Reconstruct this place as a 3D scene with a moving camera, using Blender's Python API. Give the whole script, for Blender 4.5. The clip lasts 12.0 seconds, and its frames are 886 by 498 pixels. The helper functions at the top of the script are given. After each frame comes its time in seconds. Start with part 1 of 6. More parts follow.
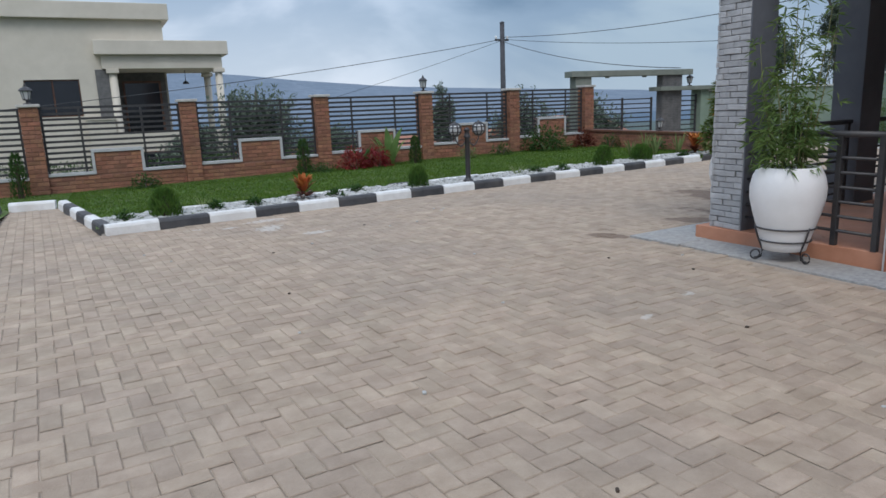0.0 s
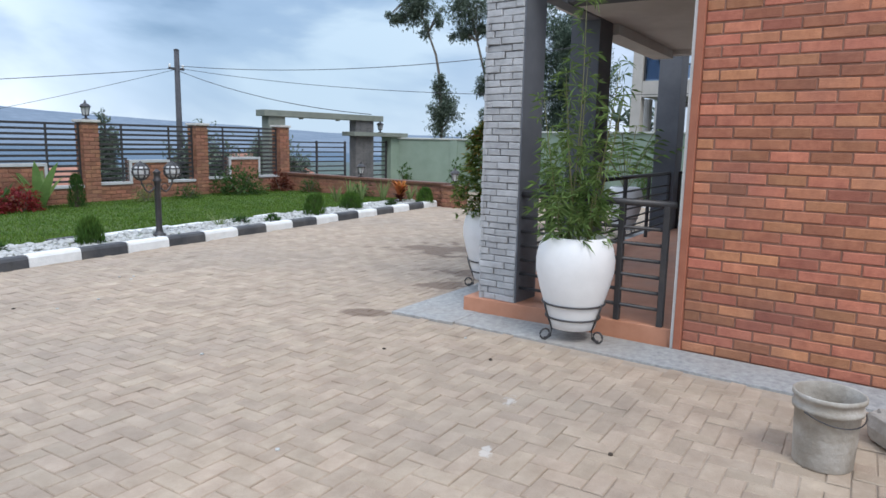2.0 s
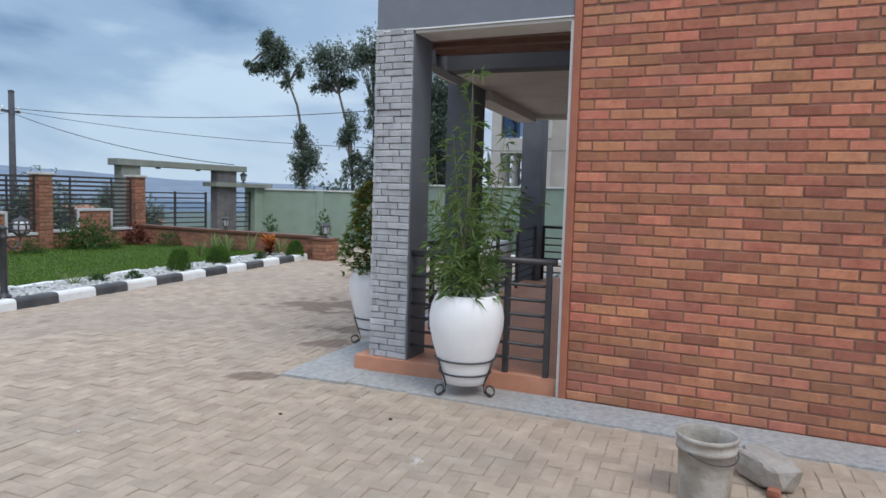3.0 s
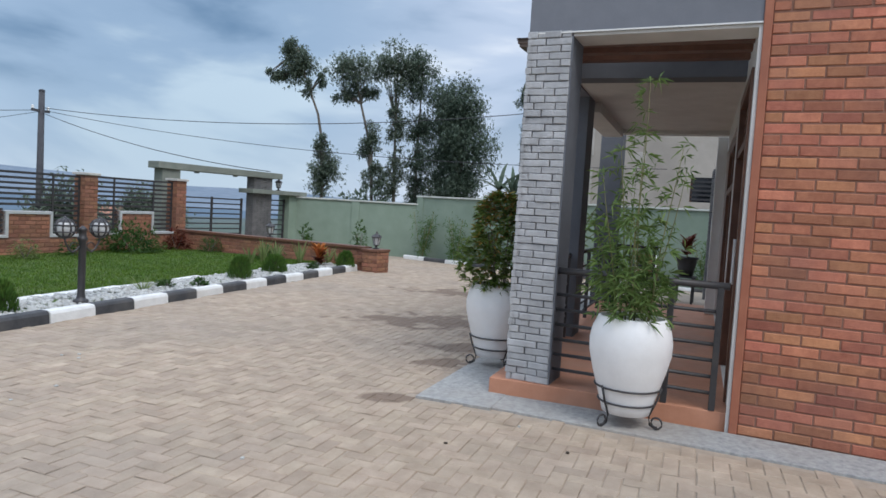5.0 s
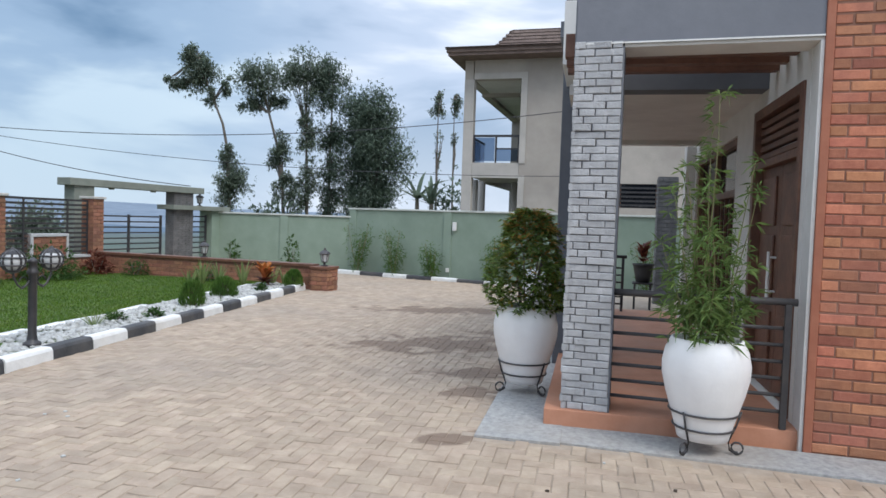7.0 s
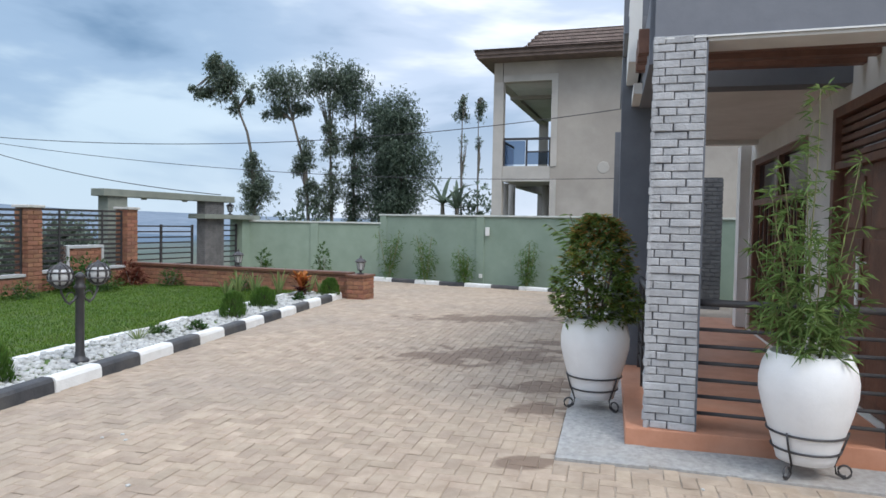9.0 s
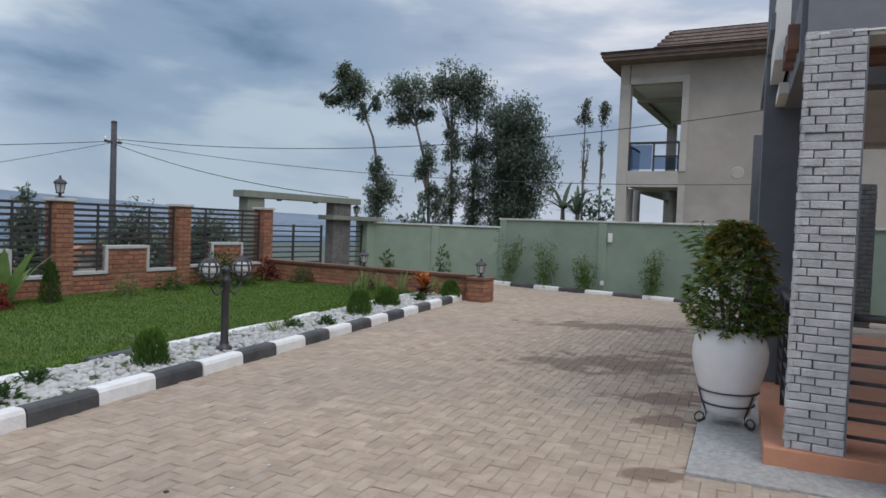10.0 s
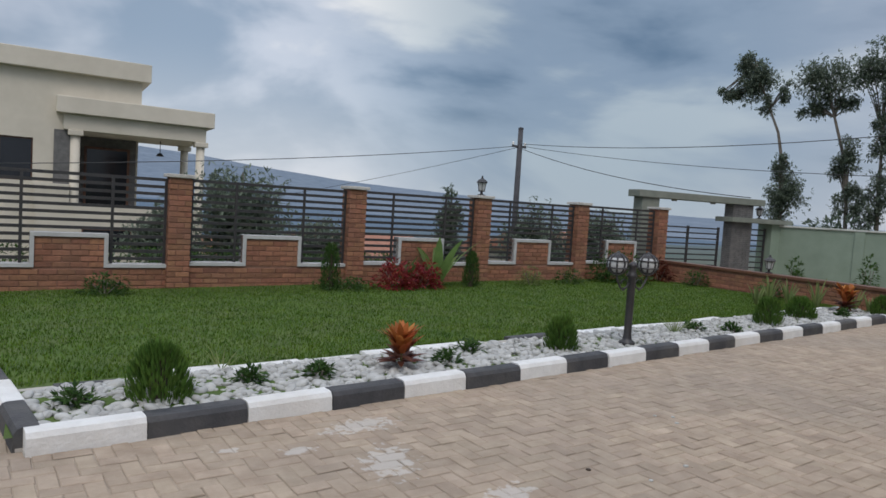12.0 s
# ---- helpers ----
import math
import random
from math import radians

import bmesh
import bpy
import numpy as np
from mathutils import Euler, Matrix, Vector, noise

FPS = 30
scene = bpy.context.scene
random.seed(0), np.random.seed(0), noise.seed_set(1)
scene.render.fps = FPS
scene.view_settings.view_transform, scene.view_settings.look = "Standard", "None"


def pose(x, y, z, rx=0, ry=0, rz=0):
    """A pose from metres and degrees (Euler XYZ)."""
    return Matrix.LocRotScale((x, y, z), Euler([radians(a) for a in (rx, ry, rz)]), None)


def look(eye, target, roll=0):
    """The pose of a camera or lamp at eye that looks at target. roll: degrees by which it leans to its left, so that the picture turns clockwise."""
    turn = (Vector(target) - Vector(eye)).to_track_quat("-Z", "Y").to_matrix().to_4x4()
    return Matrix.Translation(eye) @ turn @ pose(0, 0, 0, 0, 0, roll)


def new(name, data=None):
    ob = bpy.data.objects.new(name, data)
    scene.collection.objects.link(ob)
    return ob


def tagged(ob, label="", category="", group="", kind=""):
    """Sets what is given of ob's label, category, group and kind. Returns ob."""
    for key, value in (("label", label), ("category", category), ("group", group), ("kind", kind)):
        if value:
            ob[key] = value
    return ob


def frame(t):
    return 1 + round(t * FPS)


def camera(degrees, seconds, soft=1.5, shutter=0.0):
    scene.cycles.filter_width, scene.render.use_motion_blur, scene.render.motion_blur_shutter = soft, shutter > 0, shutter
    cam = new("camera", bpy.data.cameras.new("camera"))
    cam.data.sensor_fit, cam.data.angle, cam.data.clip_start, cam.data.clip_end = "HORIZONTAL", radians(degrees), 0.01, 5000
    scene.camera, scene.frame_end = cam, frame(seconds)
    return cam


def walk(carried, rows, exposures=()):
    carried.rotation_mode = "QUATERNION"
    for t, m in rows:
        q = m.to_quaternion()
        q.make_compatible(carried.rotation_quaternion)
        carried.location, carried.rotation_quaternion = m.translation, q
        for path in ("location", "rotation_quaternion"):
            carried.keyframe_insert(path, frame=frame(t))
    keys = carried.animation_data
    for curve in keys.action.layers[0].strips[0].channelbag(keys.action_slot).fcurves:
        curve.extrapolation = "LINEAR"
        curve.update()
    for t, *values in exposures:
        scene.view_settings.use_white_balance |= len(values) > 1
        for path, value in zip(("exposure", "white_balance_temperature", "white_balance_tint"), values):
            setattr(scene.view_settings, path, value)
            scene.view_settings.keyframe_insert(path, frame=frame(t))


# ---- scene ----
cam = camera(66.5, 12.0, soft=1.55)
PATH = [
    (0, (0.206, -0.573, 1.417), (1.079, 1.178, 1.003), -2.2),
    (0.5, (0.423, -0.081, 1.439), (1.566, 1.52, 1.08), -0.3),
    (1, (0.572, 0.395, 1.446), (1.931, 1.831, 1.146), 0.7),
    (1.5, (0.645, 0.763, 1.439), (2.085, 2.134, 1.221), -1.5),
    (2, (0.658, 1.015, 1.49), (2.255, 2.178, 1.178), 1.2),
    (2.5, (0.528, 1.066, 1.582), (2.295, 1.986, 1.406), 2.2),
    (4.5, (0.351, 2.081, 1.536), (2.206, 2.808, 1.358), 1.9),
    (5, (0.294, 2.439, 1.513), (2.112, 3.265, 1.394), 3.5),
    (5.5, (0.305, 2.82, 1.553), (2.143, 3.601, 1.45), 3.3),
    (6, (0.26, 3.123, 1.552), (2.168, 3.707, 1.413), 0.5),
    (6.5, (0.261, 3.424, 1.563), (2.174, 3.998, 1.47), 1.8),
    (8.5, (0.441, 4.082, 1.583), (2.376, 4.579, 1.502), 1.3),
    (9, (0.454, 4.126, 1.597), (2.357, 4.735, 1.525), 1.1),
    (9.5, (0.415, 4.178, 1.58), (2.231, 5.013, 1.513), 2.1),
    (10, (0.394, 4.186, 1.575), (2.165, 5.114, 1.507), 2.2),
    (10.5, (0.4, 4.204, 1.551), (2.123, 5.215, 1.465), 2.4),
    (11, (0.345, 4.253, 1.544), (1.931, 5.467, 1.439), 2.9),
    (11.5, (0.285, 4.339, 1.502), (1.654, 5.792, 1.39), 4.0),
    (12, (0.216, 4.391, 1.502), (1.238, 6.106, 1.382), 3.6),
]
walk(cam, [(t, look(eye, target, roll)) for t, eye, target, roll in PATH],
     exposures=[(0, 0, 6200, 10), (0.5, 0.1, 6200, 10), (1, 0.28, 6200, 10), (1.5, 0.33, 6150, 10), (2, 0.54, 6200, 10), (2.5, 0.43, 6200, 10), (4.5, 0.32, 6300, 10), (5.5, 0.34, 6300, 10), (6.5, 0.46, 6350, 10), (8.5, 0.62, 6400, 10), (9, 0.59, 6400, 10), (9.5, 0.2, 6500, 12), (10, 0, 6550, 12), (10.5, 0, 6550, 12), (11, 0.32, 6650, 12), (11.5, -0.02, 6650, 12), (12, -0.16, 6700, 12)])

# ---- world, sun and exposure ----
SUN_ELEVATION, SUN_TURN = 52.0, 215.0
CLOUD_X, CLOUD_Y = 3.1, 0.7
world = bpy.data.worlds.new("sky")
scene.world = world
world.use_nodes = True
wn, wl = world.node_tree.nodes, world.node_tree.links
wn.clear()


def wnode(kind, **values):
    n = wn.new(kind)
    for key, value in values.items():
        n.inputs[key].default_value = value
    return n


sky = wn.new("ShaderNodeTexSky")
sky.sky_type, sky.sun_disc = "NISHITA", False
sky.sun_elevation, sky.sun_rotation = radians(SUN_ELEVATION), radians(SUN_TURN)
coord = wn.new("ShaderNodeTexCoord")
split = wn.new("ShaderNodeSeparateXYZ")
wl.new(coord.outputs["Generated"], split.inputs[0])
# cloud banks, drawn out along the horizon
shift = wn.new("ShaderNodeMapping")
shift.inputs["Location"].default_value = (CLOUD_X, CLOUD_Y, 0.4)
shift.inputs["Scale"].default_value = (1.0, 1.0, 2.9)
wl.new(coord.outputs["Generated"], shift.inputs[0])
big = wnode("ShaderNodeTexNoise", Scale=1.75, Detail=6.0, Roughness=0.5, Distortion=0.35)
wl.new(shift.outputs[0], big.inputs["Vector"])
ramp = wn.new("ShaderNodeValToRGB")
ramp.color_ramp.interpolation = "EASE"
ramp.color_ramp.elements[0].position, ramp.color_ramp.elements[0].color = 0.39, (0.22, 0.31, 0.44, 1)
ramp.color_ramp.elements[1].position, ramp.color_ramp.elements[1].color = 0.60, (0.80, 0.83, 0.87, 1)
mid = ramp.color_ramp.elements.new(0.50)
mid.color = (0.45, 0.53, 0.66, 1)
wl.new(big.outputs["Fac"], ramp.inputs[0])
skyscale = wn.new("ShaderNodeVectorMath"); skyscale.operation = "SCALE"; skyscale.inputs["Scale"].default_value = 0.1
wl.new(sky.outputs[0], skyscale.inputs[0])
veil = wn.new("ShaderNodeMix"); veil.data_type = "RGBA"; veil.inputs["Factor"].default_value = 0.9
wl.new(skyscale.outputs[0], veil.inputs[6])
wl.new(ramp.outputs[0], veil.inputs[7])
# paler towards the horizon, where the cloud base thins out
low = wn.new("ShaderNodeMapRange")
low.interpolation_type = "SMOOTHSTEP"
low.inputs["From Min"].default_value, low.inputs["From Max"].default_value = 0.22, 0.02
low.inputs["To Min"].default_value, low.inputs["To Max"].default_value = 0.0, 0.5
wl.new(split.outputs["Z"], low.inputs[0])
pale = wn.new("ShaderNodeMix"); pale.data_type = "RGBA"
pale.inputs[7].default_value = (0.56, 0.62, 0.70, 1)
wl.new(low.outputs[0], pale.inputs["Factor"])
wl.new(veil.outputs[2], pale.inputs[6])
# an overcast sky is brighter overhead than near the horizon
over = wn.new("ShaderNodeMapRange")
over.interpolation_type = "SMOOTHSTEP"
over.inputs["From Min"].default_value, over.inputs["From Max"].default_value = 0.25, 0.9
over.inputs["To Min"].default_value, over.inputs["To Max"].default_value = 1.0, 2.1
wl.new(split.outputs["Z"], over.inputs[0])
bright = wn.new("ShaderNodeVectorMath"); bright.operation = "SCALE"
wl.new(pale.outputs[2], bright.inputs[0])
wl.new(over.outputs[0], bright.inputs["Scale"])
# a heavy cloud bank to the north-east and a brighter break to the north
def lobe(turn, height, reach):
    a, e = radians(turn), radians(height)
    dot = wn.new("ShaderNodeVectorMath"); dot.operation = "DOT_PRODUCT"
    dot.inputs[1].default_value = (math.sin(a) * math.cos(e), math.cos(a) * math.cos(e), math.sin(e))
    wl.new(coord.outputs["Generated"], dot.inputs[0])
    near = wn.new("ShaderNodeMapRange"); near.interpolation_type = "SMOOTHSTEP"
    near.inputs["From Min"].default_value, near.inputs["From Max"].default_value = math.cos(radians(reach)), 1.0
    wl.new(dot.outputs["Value"], near.inputs[0])
    return near.outputs[0]


last = bright.outputs[0]
for turn, height, reach, tint in ((43, 12, 26, (0.60, 0.71, 0.78, 1)), (13, 7, 22, (1.42, 1.37, 1.3, 1))):
    bank = wn.new("ShaderNodeMix"); bank.data_type = "RGBA"; bank.blend_type = "MULTIPLY"
    bank.inputs[7].default_value = tint
    wl.new(lobe(turn, height, reach), bank.inputs["Factor"])
    wl.new(last, bank.inputs[6])
    last = bank.outputs[2]
back = wn.new("ShaderNodeBackground")
wl.new(last, back.inputs["Color"])
out = wn.new("ShaderNodeOutputWorld")
wl.new(back.outputs[0], out.inputs["Surface"])

sun = new("sun", bpy.data.lights.new("sun", "SUN"))
sun.data.energy, sun.data.angle, sun.data.color = 1.3, radians(25), (1.0, 0.95, 0.88)
# the sky's sun_rotation turns clockwise from +y
sun_way = Vector((math.sin(radians(SUN_TURN)) * math.cos(radians(SUN_ELEVATION)), math.cos(radians(SUN_TURN)) * math.cos(radians(SUN_ELEVATION)), math.sin(radians(SUN_ELEVATION))))
sun.matrix_world = look(sun_way * 60, (0, 0, 0))


# ---- materials ----
def mat(name, a, b=None, scale=6.0, detail=5.0, rough=0.7, metal=0.0, bump=0.0, bump_scale=None, island=0.0, vary=0.0, dirt=None, dirt_scale=0.8, dirt_amount=0.5, spec=0.5):
    """A surface that varies between two colours at a small scale, is stained at a larger one, and shifts in tone from piece to piece."""
    m = bpy.data.materials.new(name)
    m.use_nodes = True
    n, l = m.node_tree.nodes, m.node_tree.links
    p = n["Principled BSDF"]
    p.inputs["Roughness"].default_value, p.inputs["Metallic"].default_value = rough, metal
    p.inputs["Specular IOR Level"].default_value = spec
    geo = n.new("ShaderNodeNewGeometry")
    tex = n.new("ShaderNodeTexNoise")
    tex.inputs["Scale"].default_value, tex.inputs["Detail"].default_value, tex.inputs["Roughness"].default_value = scale, detail, 0.65
    l.new(geo.outputs["Position"], tex.inputs["Vector"])
    cr = n.new("ShaderNodeValToRGB")
    cr.color_ramp.elements[0].position, cr.color_ramp.elements[1].position = 0.3, 0.7
    cr.color_ramp.elements[0].color, cr.color_ramp.elements[1].color = (*a, 1), (*(b or a), 1)
    l.new(tex.outputs["Fac"], cr.inputs[0])
    colour = cr.outputs[0]
    if dirt:
        t2 = n.new("ShaderNodeTexNoise")
        t2.inputs["Scale"].default_value, t2.inputs["Detail"].default_value = dirt_scale, 6.0
        l.new(geo.outputs["Position"], t2.inputs["Vector"])
        r2 = n.new("ShaderNodeMapRange")
        r2.inputs["From Min"].default_value, r2.inputs["From Max"].default_value = 0.45, 0.75
        r2.inputs["To Min"].default_value, r2.inputs["To Max"].default_value = 0.0, dirt_amount
        l.new(t2.outputs["Fac"], r2.inputs[0])
        mx = n.new("ShaderNodeMix"); mx.data_type = "RGBA"
        l.new(r2.outputs[0], mx.inputs["Factor"]); l.new(colour, mx.inputs[6])
        mx.inputs[7].default_value = (*dirt, 1)
        colour = mx.outputs[2]
    if island or vary:
        hs = n.new("ShaderNodeHueSaturation")
        src = geo.outputs["Random Per Island"] if island else n.new("ShaderNodeObjectInfo").outputs["Random"]
        amount = island or vary
        rv = n.new("ShaderNodeMapRange")
        rv.inputs["To Min"].default_value, rv.inputs["To Max"].default_value = 1 - amount, 1 + amount
        l.new(src, rv.inputs[0]); l.new(rv.outputs[0], hs.inputs["Value"])
        sp = n.new("ShaderNodeMath"); sp.operation = "MULTIPLY"; sp.inputs[1].default_value = 7.31
        fr = n.new("ShaderNodeMath"); fr.operation = "FRACT"
        rh = n.new("ShaderNodeMapRange")
        rh.inputs["To Min"].default_value, rh.inputs["To Max"].default_value = 0.5 - amount * 0.035, 0.5 + amount * 0.035
        l.new(src, sp.inputs[0]); l.new(sp.outputs[0], fr.inputs[0]); l.new(fr.outputs[0], rh.inputs[0]); l.new(rh.outputs[0], hs.inputs["Hue"])
        l.new(colour, hs.inputs["Color"])
        colour = hs.outputs[0]
    l.new(colour, p.inputs["Base Color"])
    if bump:
        bt = n.new("ShaderNodeTexNoise")
        bt.inputs["Scale"].default_value, bt.inputs["Detail"].default_value = bump_scale or scale * 4, 4.0
        l.new(geo.outputs["Position"], bt.inputs["Vector"])
        bp = n.new("ShaderNodeBump")
        bp.inputs["Strength"].default_value, bp.inputs["Distance"].default_value = bump, 0.01
        l.new(bt.outputs["Fac"], bp.inputs["Height"]); l.new(bp.outputs[0], p.inputs["Normal"])
    return m


def spots(m, centres, colour, amount, noise_scale=2.2, rough=None):
    """Lay stains with ragged edges over a material: each centre is x, y, half length, half width, turn in degrees."""
    n, l = m.node_tree.nodes, m.node_tree.links
    p = n["Principled BSDF"]
    geo = n.new("ShaderNodeNewGeometry")
    wob = n.new("ShaderNodeTexNoise")
    wob.inputs["Scale"].default_value, wob.inputs["Detail"].default_value = noise_scale, 6.0
    l.new(geo.outputs["Position"], wob.inputs["Vector"])
    total = None
    for x, y, a, b, turn in centres:
        mp = n.new("ShaderNodeMapping"); mp.vector_type = "TEXTURE"
        mp.inputs["Location"].default_value = (x, y, 0)
        mp.inputs["Rotation"].default_value = (0, 0, radians(turn))
        mp.inputs["Scale"].default_value = (a, b, 5.0)
        l.new(geo.outputs["Position"], mp.inputs[0])
        ln = n.new("ShaderNodeVectorMath"); ln.operation = "LENGTH"
        l.new(mp.outputs[0], ln.inputs[0])
        sub = n.new("ShaderNodeMath"); sub.operation = "MULTIPLY_ADD"; sub.inputs[1].default_value = 2.6
        l.new(wob.outputs["Fac"], sub.inputs[0]); l.new(ln.outputs["Value"], sub.inputs[2])
        mr = n.new("ShaderNodeMapRange")
        mr.inputs["From Min"].default_value, mr.inputs["From Max"].default_value = 2.1, 1.82
        mr.inputs["To Min"].default_value, mr.inputs["To Max"].default_value = 0.0, amount
        l.new(sub.outputs[0], mr.inputs[0])
        if total is None:
            total = mr.outputs[0]
        else:
            mxm = n.new("ShaderNodeMath"); mxm.operation = "MAXIMUM"
            l.new(total, mxm.inputs[0]); l.new(mr.outputs[0], mxm.inputs[1])
            total = mxm.outputs[0]
    old = p.inputs["Base Color"].links[0].from_socket
    mx = n.new("ShaderNodeMix"); mx.data_type = "RGBA"
    l.new(total, mx.inputs["Factor"]); l.new(old, mx.inputs[6])
    mx.inputs[7].default_value = (*colour, 1)
    l.new(mx.outputs[2], p.inputs["Base Color"])
    if rough is not None:
        rr = n.new("ShaderNodeMapRange")
        rr.inputs["To Min"].default_value, rr.inputs["To Max"].default_value = p.inputs["Roughness"].default_value, rough
        l.new(total, rr.inputs[0]); l.new(rr.outputs[0], p.inputs["Roughness"])
    return m


def leaf_mat(name, a, b, island=0.35, rough=0.55):
    m = mat(name, a, b, scale=3.0, rough=rough, island=island, spec=0.3)
    # thin leaves let light through
    n, l = m.node_tree.nodes, m.node_tree.links
    p = n["Principled BSDF"]
    tr = n.new("ShaderNodeBsdfTranslucent")
    l.new(p.inputs["Base Color"].links[0].from_socket, tr.inputs["Color"])
    ms = n.new("ShaderNodeMixShader")
    ms.inputs[0].default_value = 0.42
    l.new(p.outputs[0], ms.inputs[1]); l.new(tr.outputs[0], ms.inputs[2])
    l.new(ms.outputs[0], n["Material Output"].inputs["Surface"])
    return m


WET = [(8.45, 6.1, 1.6, 0.72, 115), (11.7, 6.9, 1.8, 0.6, 112), (7.1, 5.2, 0.75, 0.45, 120), (9.7, 5.5, 0.7, 0.3, 100), (4.95, 4.95, 0.36, 0.18, 115), (6.3, 4.9, 0.55, 0.3, 110)]
PAINT = [(2.1, 8.5, 0.34, 0.16, 10), (2.0, 7.85, 0.3, 0.2, 60), (2.4, 7.2, 0.22, 0.12, 20), (1.56, 8.2, 0.13, 0.08, 0), (3.3, 2.65, 0.1, 0.035, 30), (3.95, 2.9, 0.1, 0.04, 20), (1.2, 8.35, 0.1, 0.05, 0)]


def paver_mat(name, island, vary):
    m = mat(name, (0.30, 0.228, 0.166), (0.435, 0.345, 0.26), scale=5.0, rough=0.85, bump=0.5, bump_scale=90, island=island, vary=vary, dirt=(0.25, 0.215, 0.18), dirt_scale=0.55, dirt_amount=0.5)
    spots(m, WET, (0.17, 0.115, 0.08), 0.85, noise_scale=3.0, rough=0.78)
    spots(m, PAINT, (0.60, 0.58, 0.55), 0.5, noise_scale=17.0)
    return m


M_PAVER = paver_mat("concrete_paver", 0.0, 0.10)
M_PAVERS = paver_mat("concrete_pavers", 0.10, 0.0)
M_SAND = mat("joint_sand", (0.30, 0.24, 0.185), (0.40, 0.33, 0.26), scale=9, rough=0.95, bump=0.5, bump_scale=60)
M_BRICK = mat("clay_brick", (0.33, 0.12, 0.066), (0.47, 0.19, 0.105), scale=14, rough=0.8, bump=0.45, bump_scale=110, vary=0.32, dirt=(0.24, 0.115, 0.085), dirt_scale=1.6, dirt_amount=0.6)
M_BRICKS = mat("clay_bricks", (0.33, 0.12, 0.066), (0.47, 0.19, 0.105), scale=14, rough=0.8, bump=0.45, bump_scale=110, island=0.32, dirt=(0.24, 0.115, 0.085), dirt_scale=1.6, dirt_amount=0.6)
M_FENCEBRICK = mat("weathered_fence_bricks", (0.22, 0.098, 0.058), (0.34, 0.155, 0.092), scale=14, rough=0.8, bump=0.45, bump_scale=110, island=0.25, dirt=(0.20, 0.11, 0.08), dirt_scale=1.4, dirt_amount=0.6)
M_MORTAR = mat("brick_mortar", (0.20, 0.105, 0.075), (0.29, 0.155, 0.11), scale=12, rough=0.95, bump=0.5)
M_GREYBRICK = mat("grey_painted_brick", (0.33, 0.335, 0.345), (0.47, 0.475, 0.485), scale=9, rough=0.75, bump=0.8, bump_scale=60, vary=0.1, dirt=(0.24, 0.24, 0.25), dirt_scale=3.0, dirt_amount=0.4)
M_GREYJOINT = mat("dark_joint", (0.10, 0.10, 0.105), (0.17, 0.17, 0.175), scale=8, rough=0.95)
M_WHITE = mat("white_kerb_paint", (0.66, 0.66, 0.645), (0.78, 0.78, 0.765), scale=7, rough=0.7, bump=0.5, bump_scale=50, dirt=(0.50, 0.46, 0.41), dirt_scale=2.5, dirt_amount=0.45)
M_BLACK = mat("black_kerb_paint", (0.035, 0.037, 0.042), (0.07, 0.07, 0.075), scale=7, rough=0.7, bump=0.5, bump_scale=50, dirt=(0.15, 0.14, 0.125), dirt_scale=2.5, dirt_amount=0.45)
M_IRON = mat("black_painted_iron", (0.034, 0.034, 0.039), (0.06, 0.057, 0.058), scale=9, rough=0.45, metal=0.2, dirt=(0.10, 0.08, 0.065), dirt_scale=5, dirt_amount=0.25)
M_COPING = mat("grey_cement_trim", (0.42, 0.425, 0.43), (0.55, 0.55, 0.55), scale=6, rough=0.85, bump=0.4, dirt=(0.3, 0.29, 0.28), dirt_scale=1.5, dirt_amount=0.5)
M_CAP = mat("pale_stone_cap", (0.45, 0.43, 0.40), (0.60, 0.58, 0.55), scale=8, rough=0.85, bump=0.4, dirt=(0.28, 0.25, 0.22), dirt_scale=3, dirt_amount=0.5)
M_GREEN = mat("sage_green_wall_paint", (0.20, 0.265, 0.205), (0.245, 0.315, 0.25), scale=1.6, rough=0.85, bump=0.25, bump_scale=30, dirt=(0.17, 0.22, 0.18), dirt_scale=0.5, dirt_amount=0.5)
M_GREENCAP = mat("pale_wall_coping", (0.5, 0.53, 0.49), (0.62, 0.64, 0.6), scale=5, rough=0.85, dirt=(0.33, 0.35, 0.32), dirt_scale=1.5, dirt_amount=0.6)
M_GREYGREEN = mat("grey_green_concrete", (0.165, 0.185, 0.158), (0.225, 0.245, 0.21), scale=4, rough=0.85, bump=0.4, dirt=(0.15, 0.16, 0.14), dirt_scale=1.2, dirt_amount=0.5)
M_GREYWALL = mat("blue_grey_wall_paint", (0.155, 0.165, 0.19), (0.19, 0.20, 0.225), scale=3, rough=0.8, bump=0.2, dirt=(0.13, 0.14, 0.16), dirt_scale=0.9, dirt_amount=0.4)
M_PIER = mat("dark_grey_pier_paint", (0.105, 0.113, 0.13), (0.14, 0.148, 0.168), scale=3, rough=0.75, bump=0.2, dirt=(0.07, 0.075, 0.085), dirt_scale=0.9, dirt_amount=0.4)
M_PLASTER = mat("pale_plaster", (0.60, 0.585, 0.555), (0.70, 0.685, 0.655), scale=3, rough=0.85, bump=0.2, dirt=(0.42, 0.39, 0.35), dirt_scale=0.8, dirt_amount=0.5)
M_TERRA = mat("terracotta_floor_paint", (0.42, 0.185, 0.105), (0.52, 0.25, 0.155), scale=5, rough=0.6, bump=0.2, dirt=(0.36, 0.22, 0.16), dirt_scale=1.6, dirt_amount=0.6)
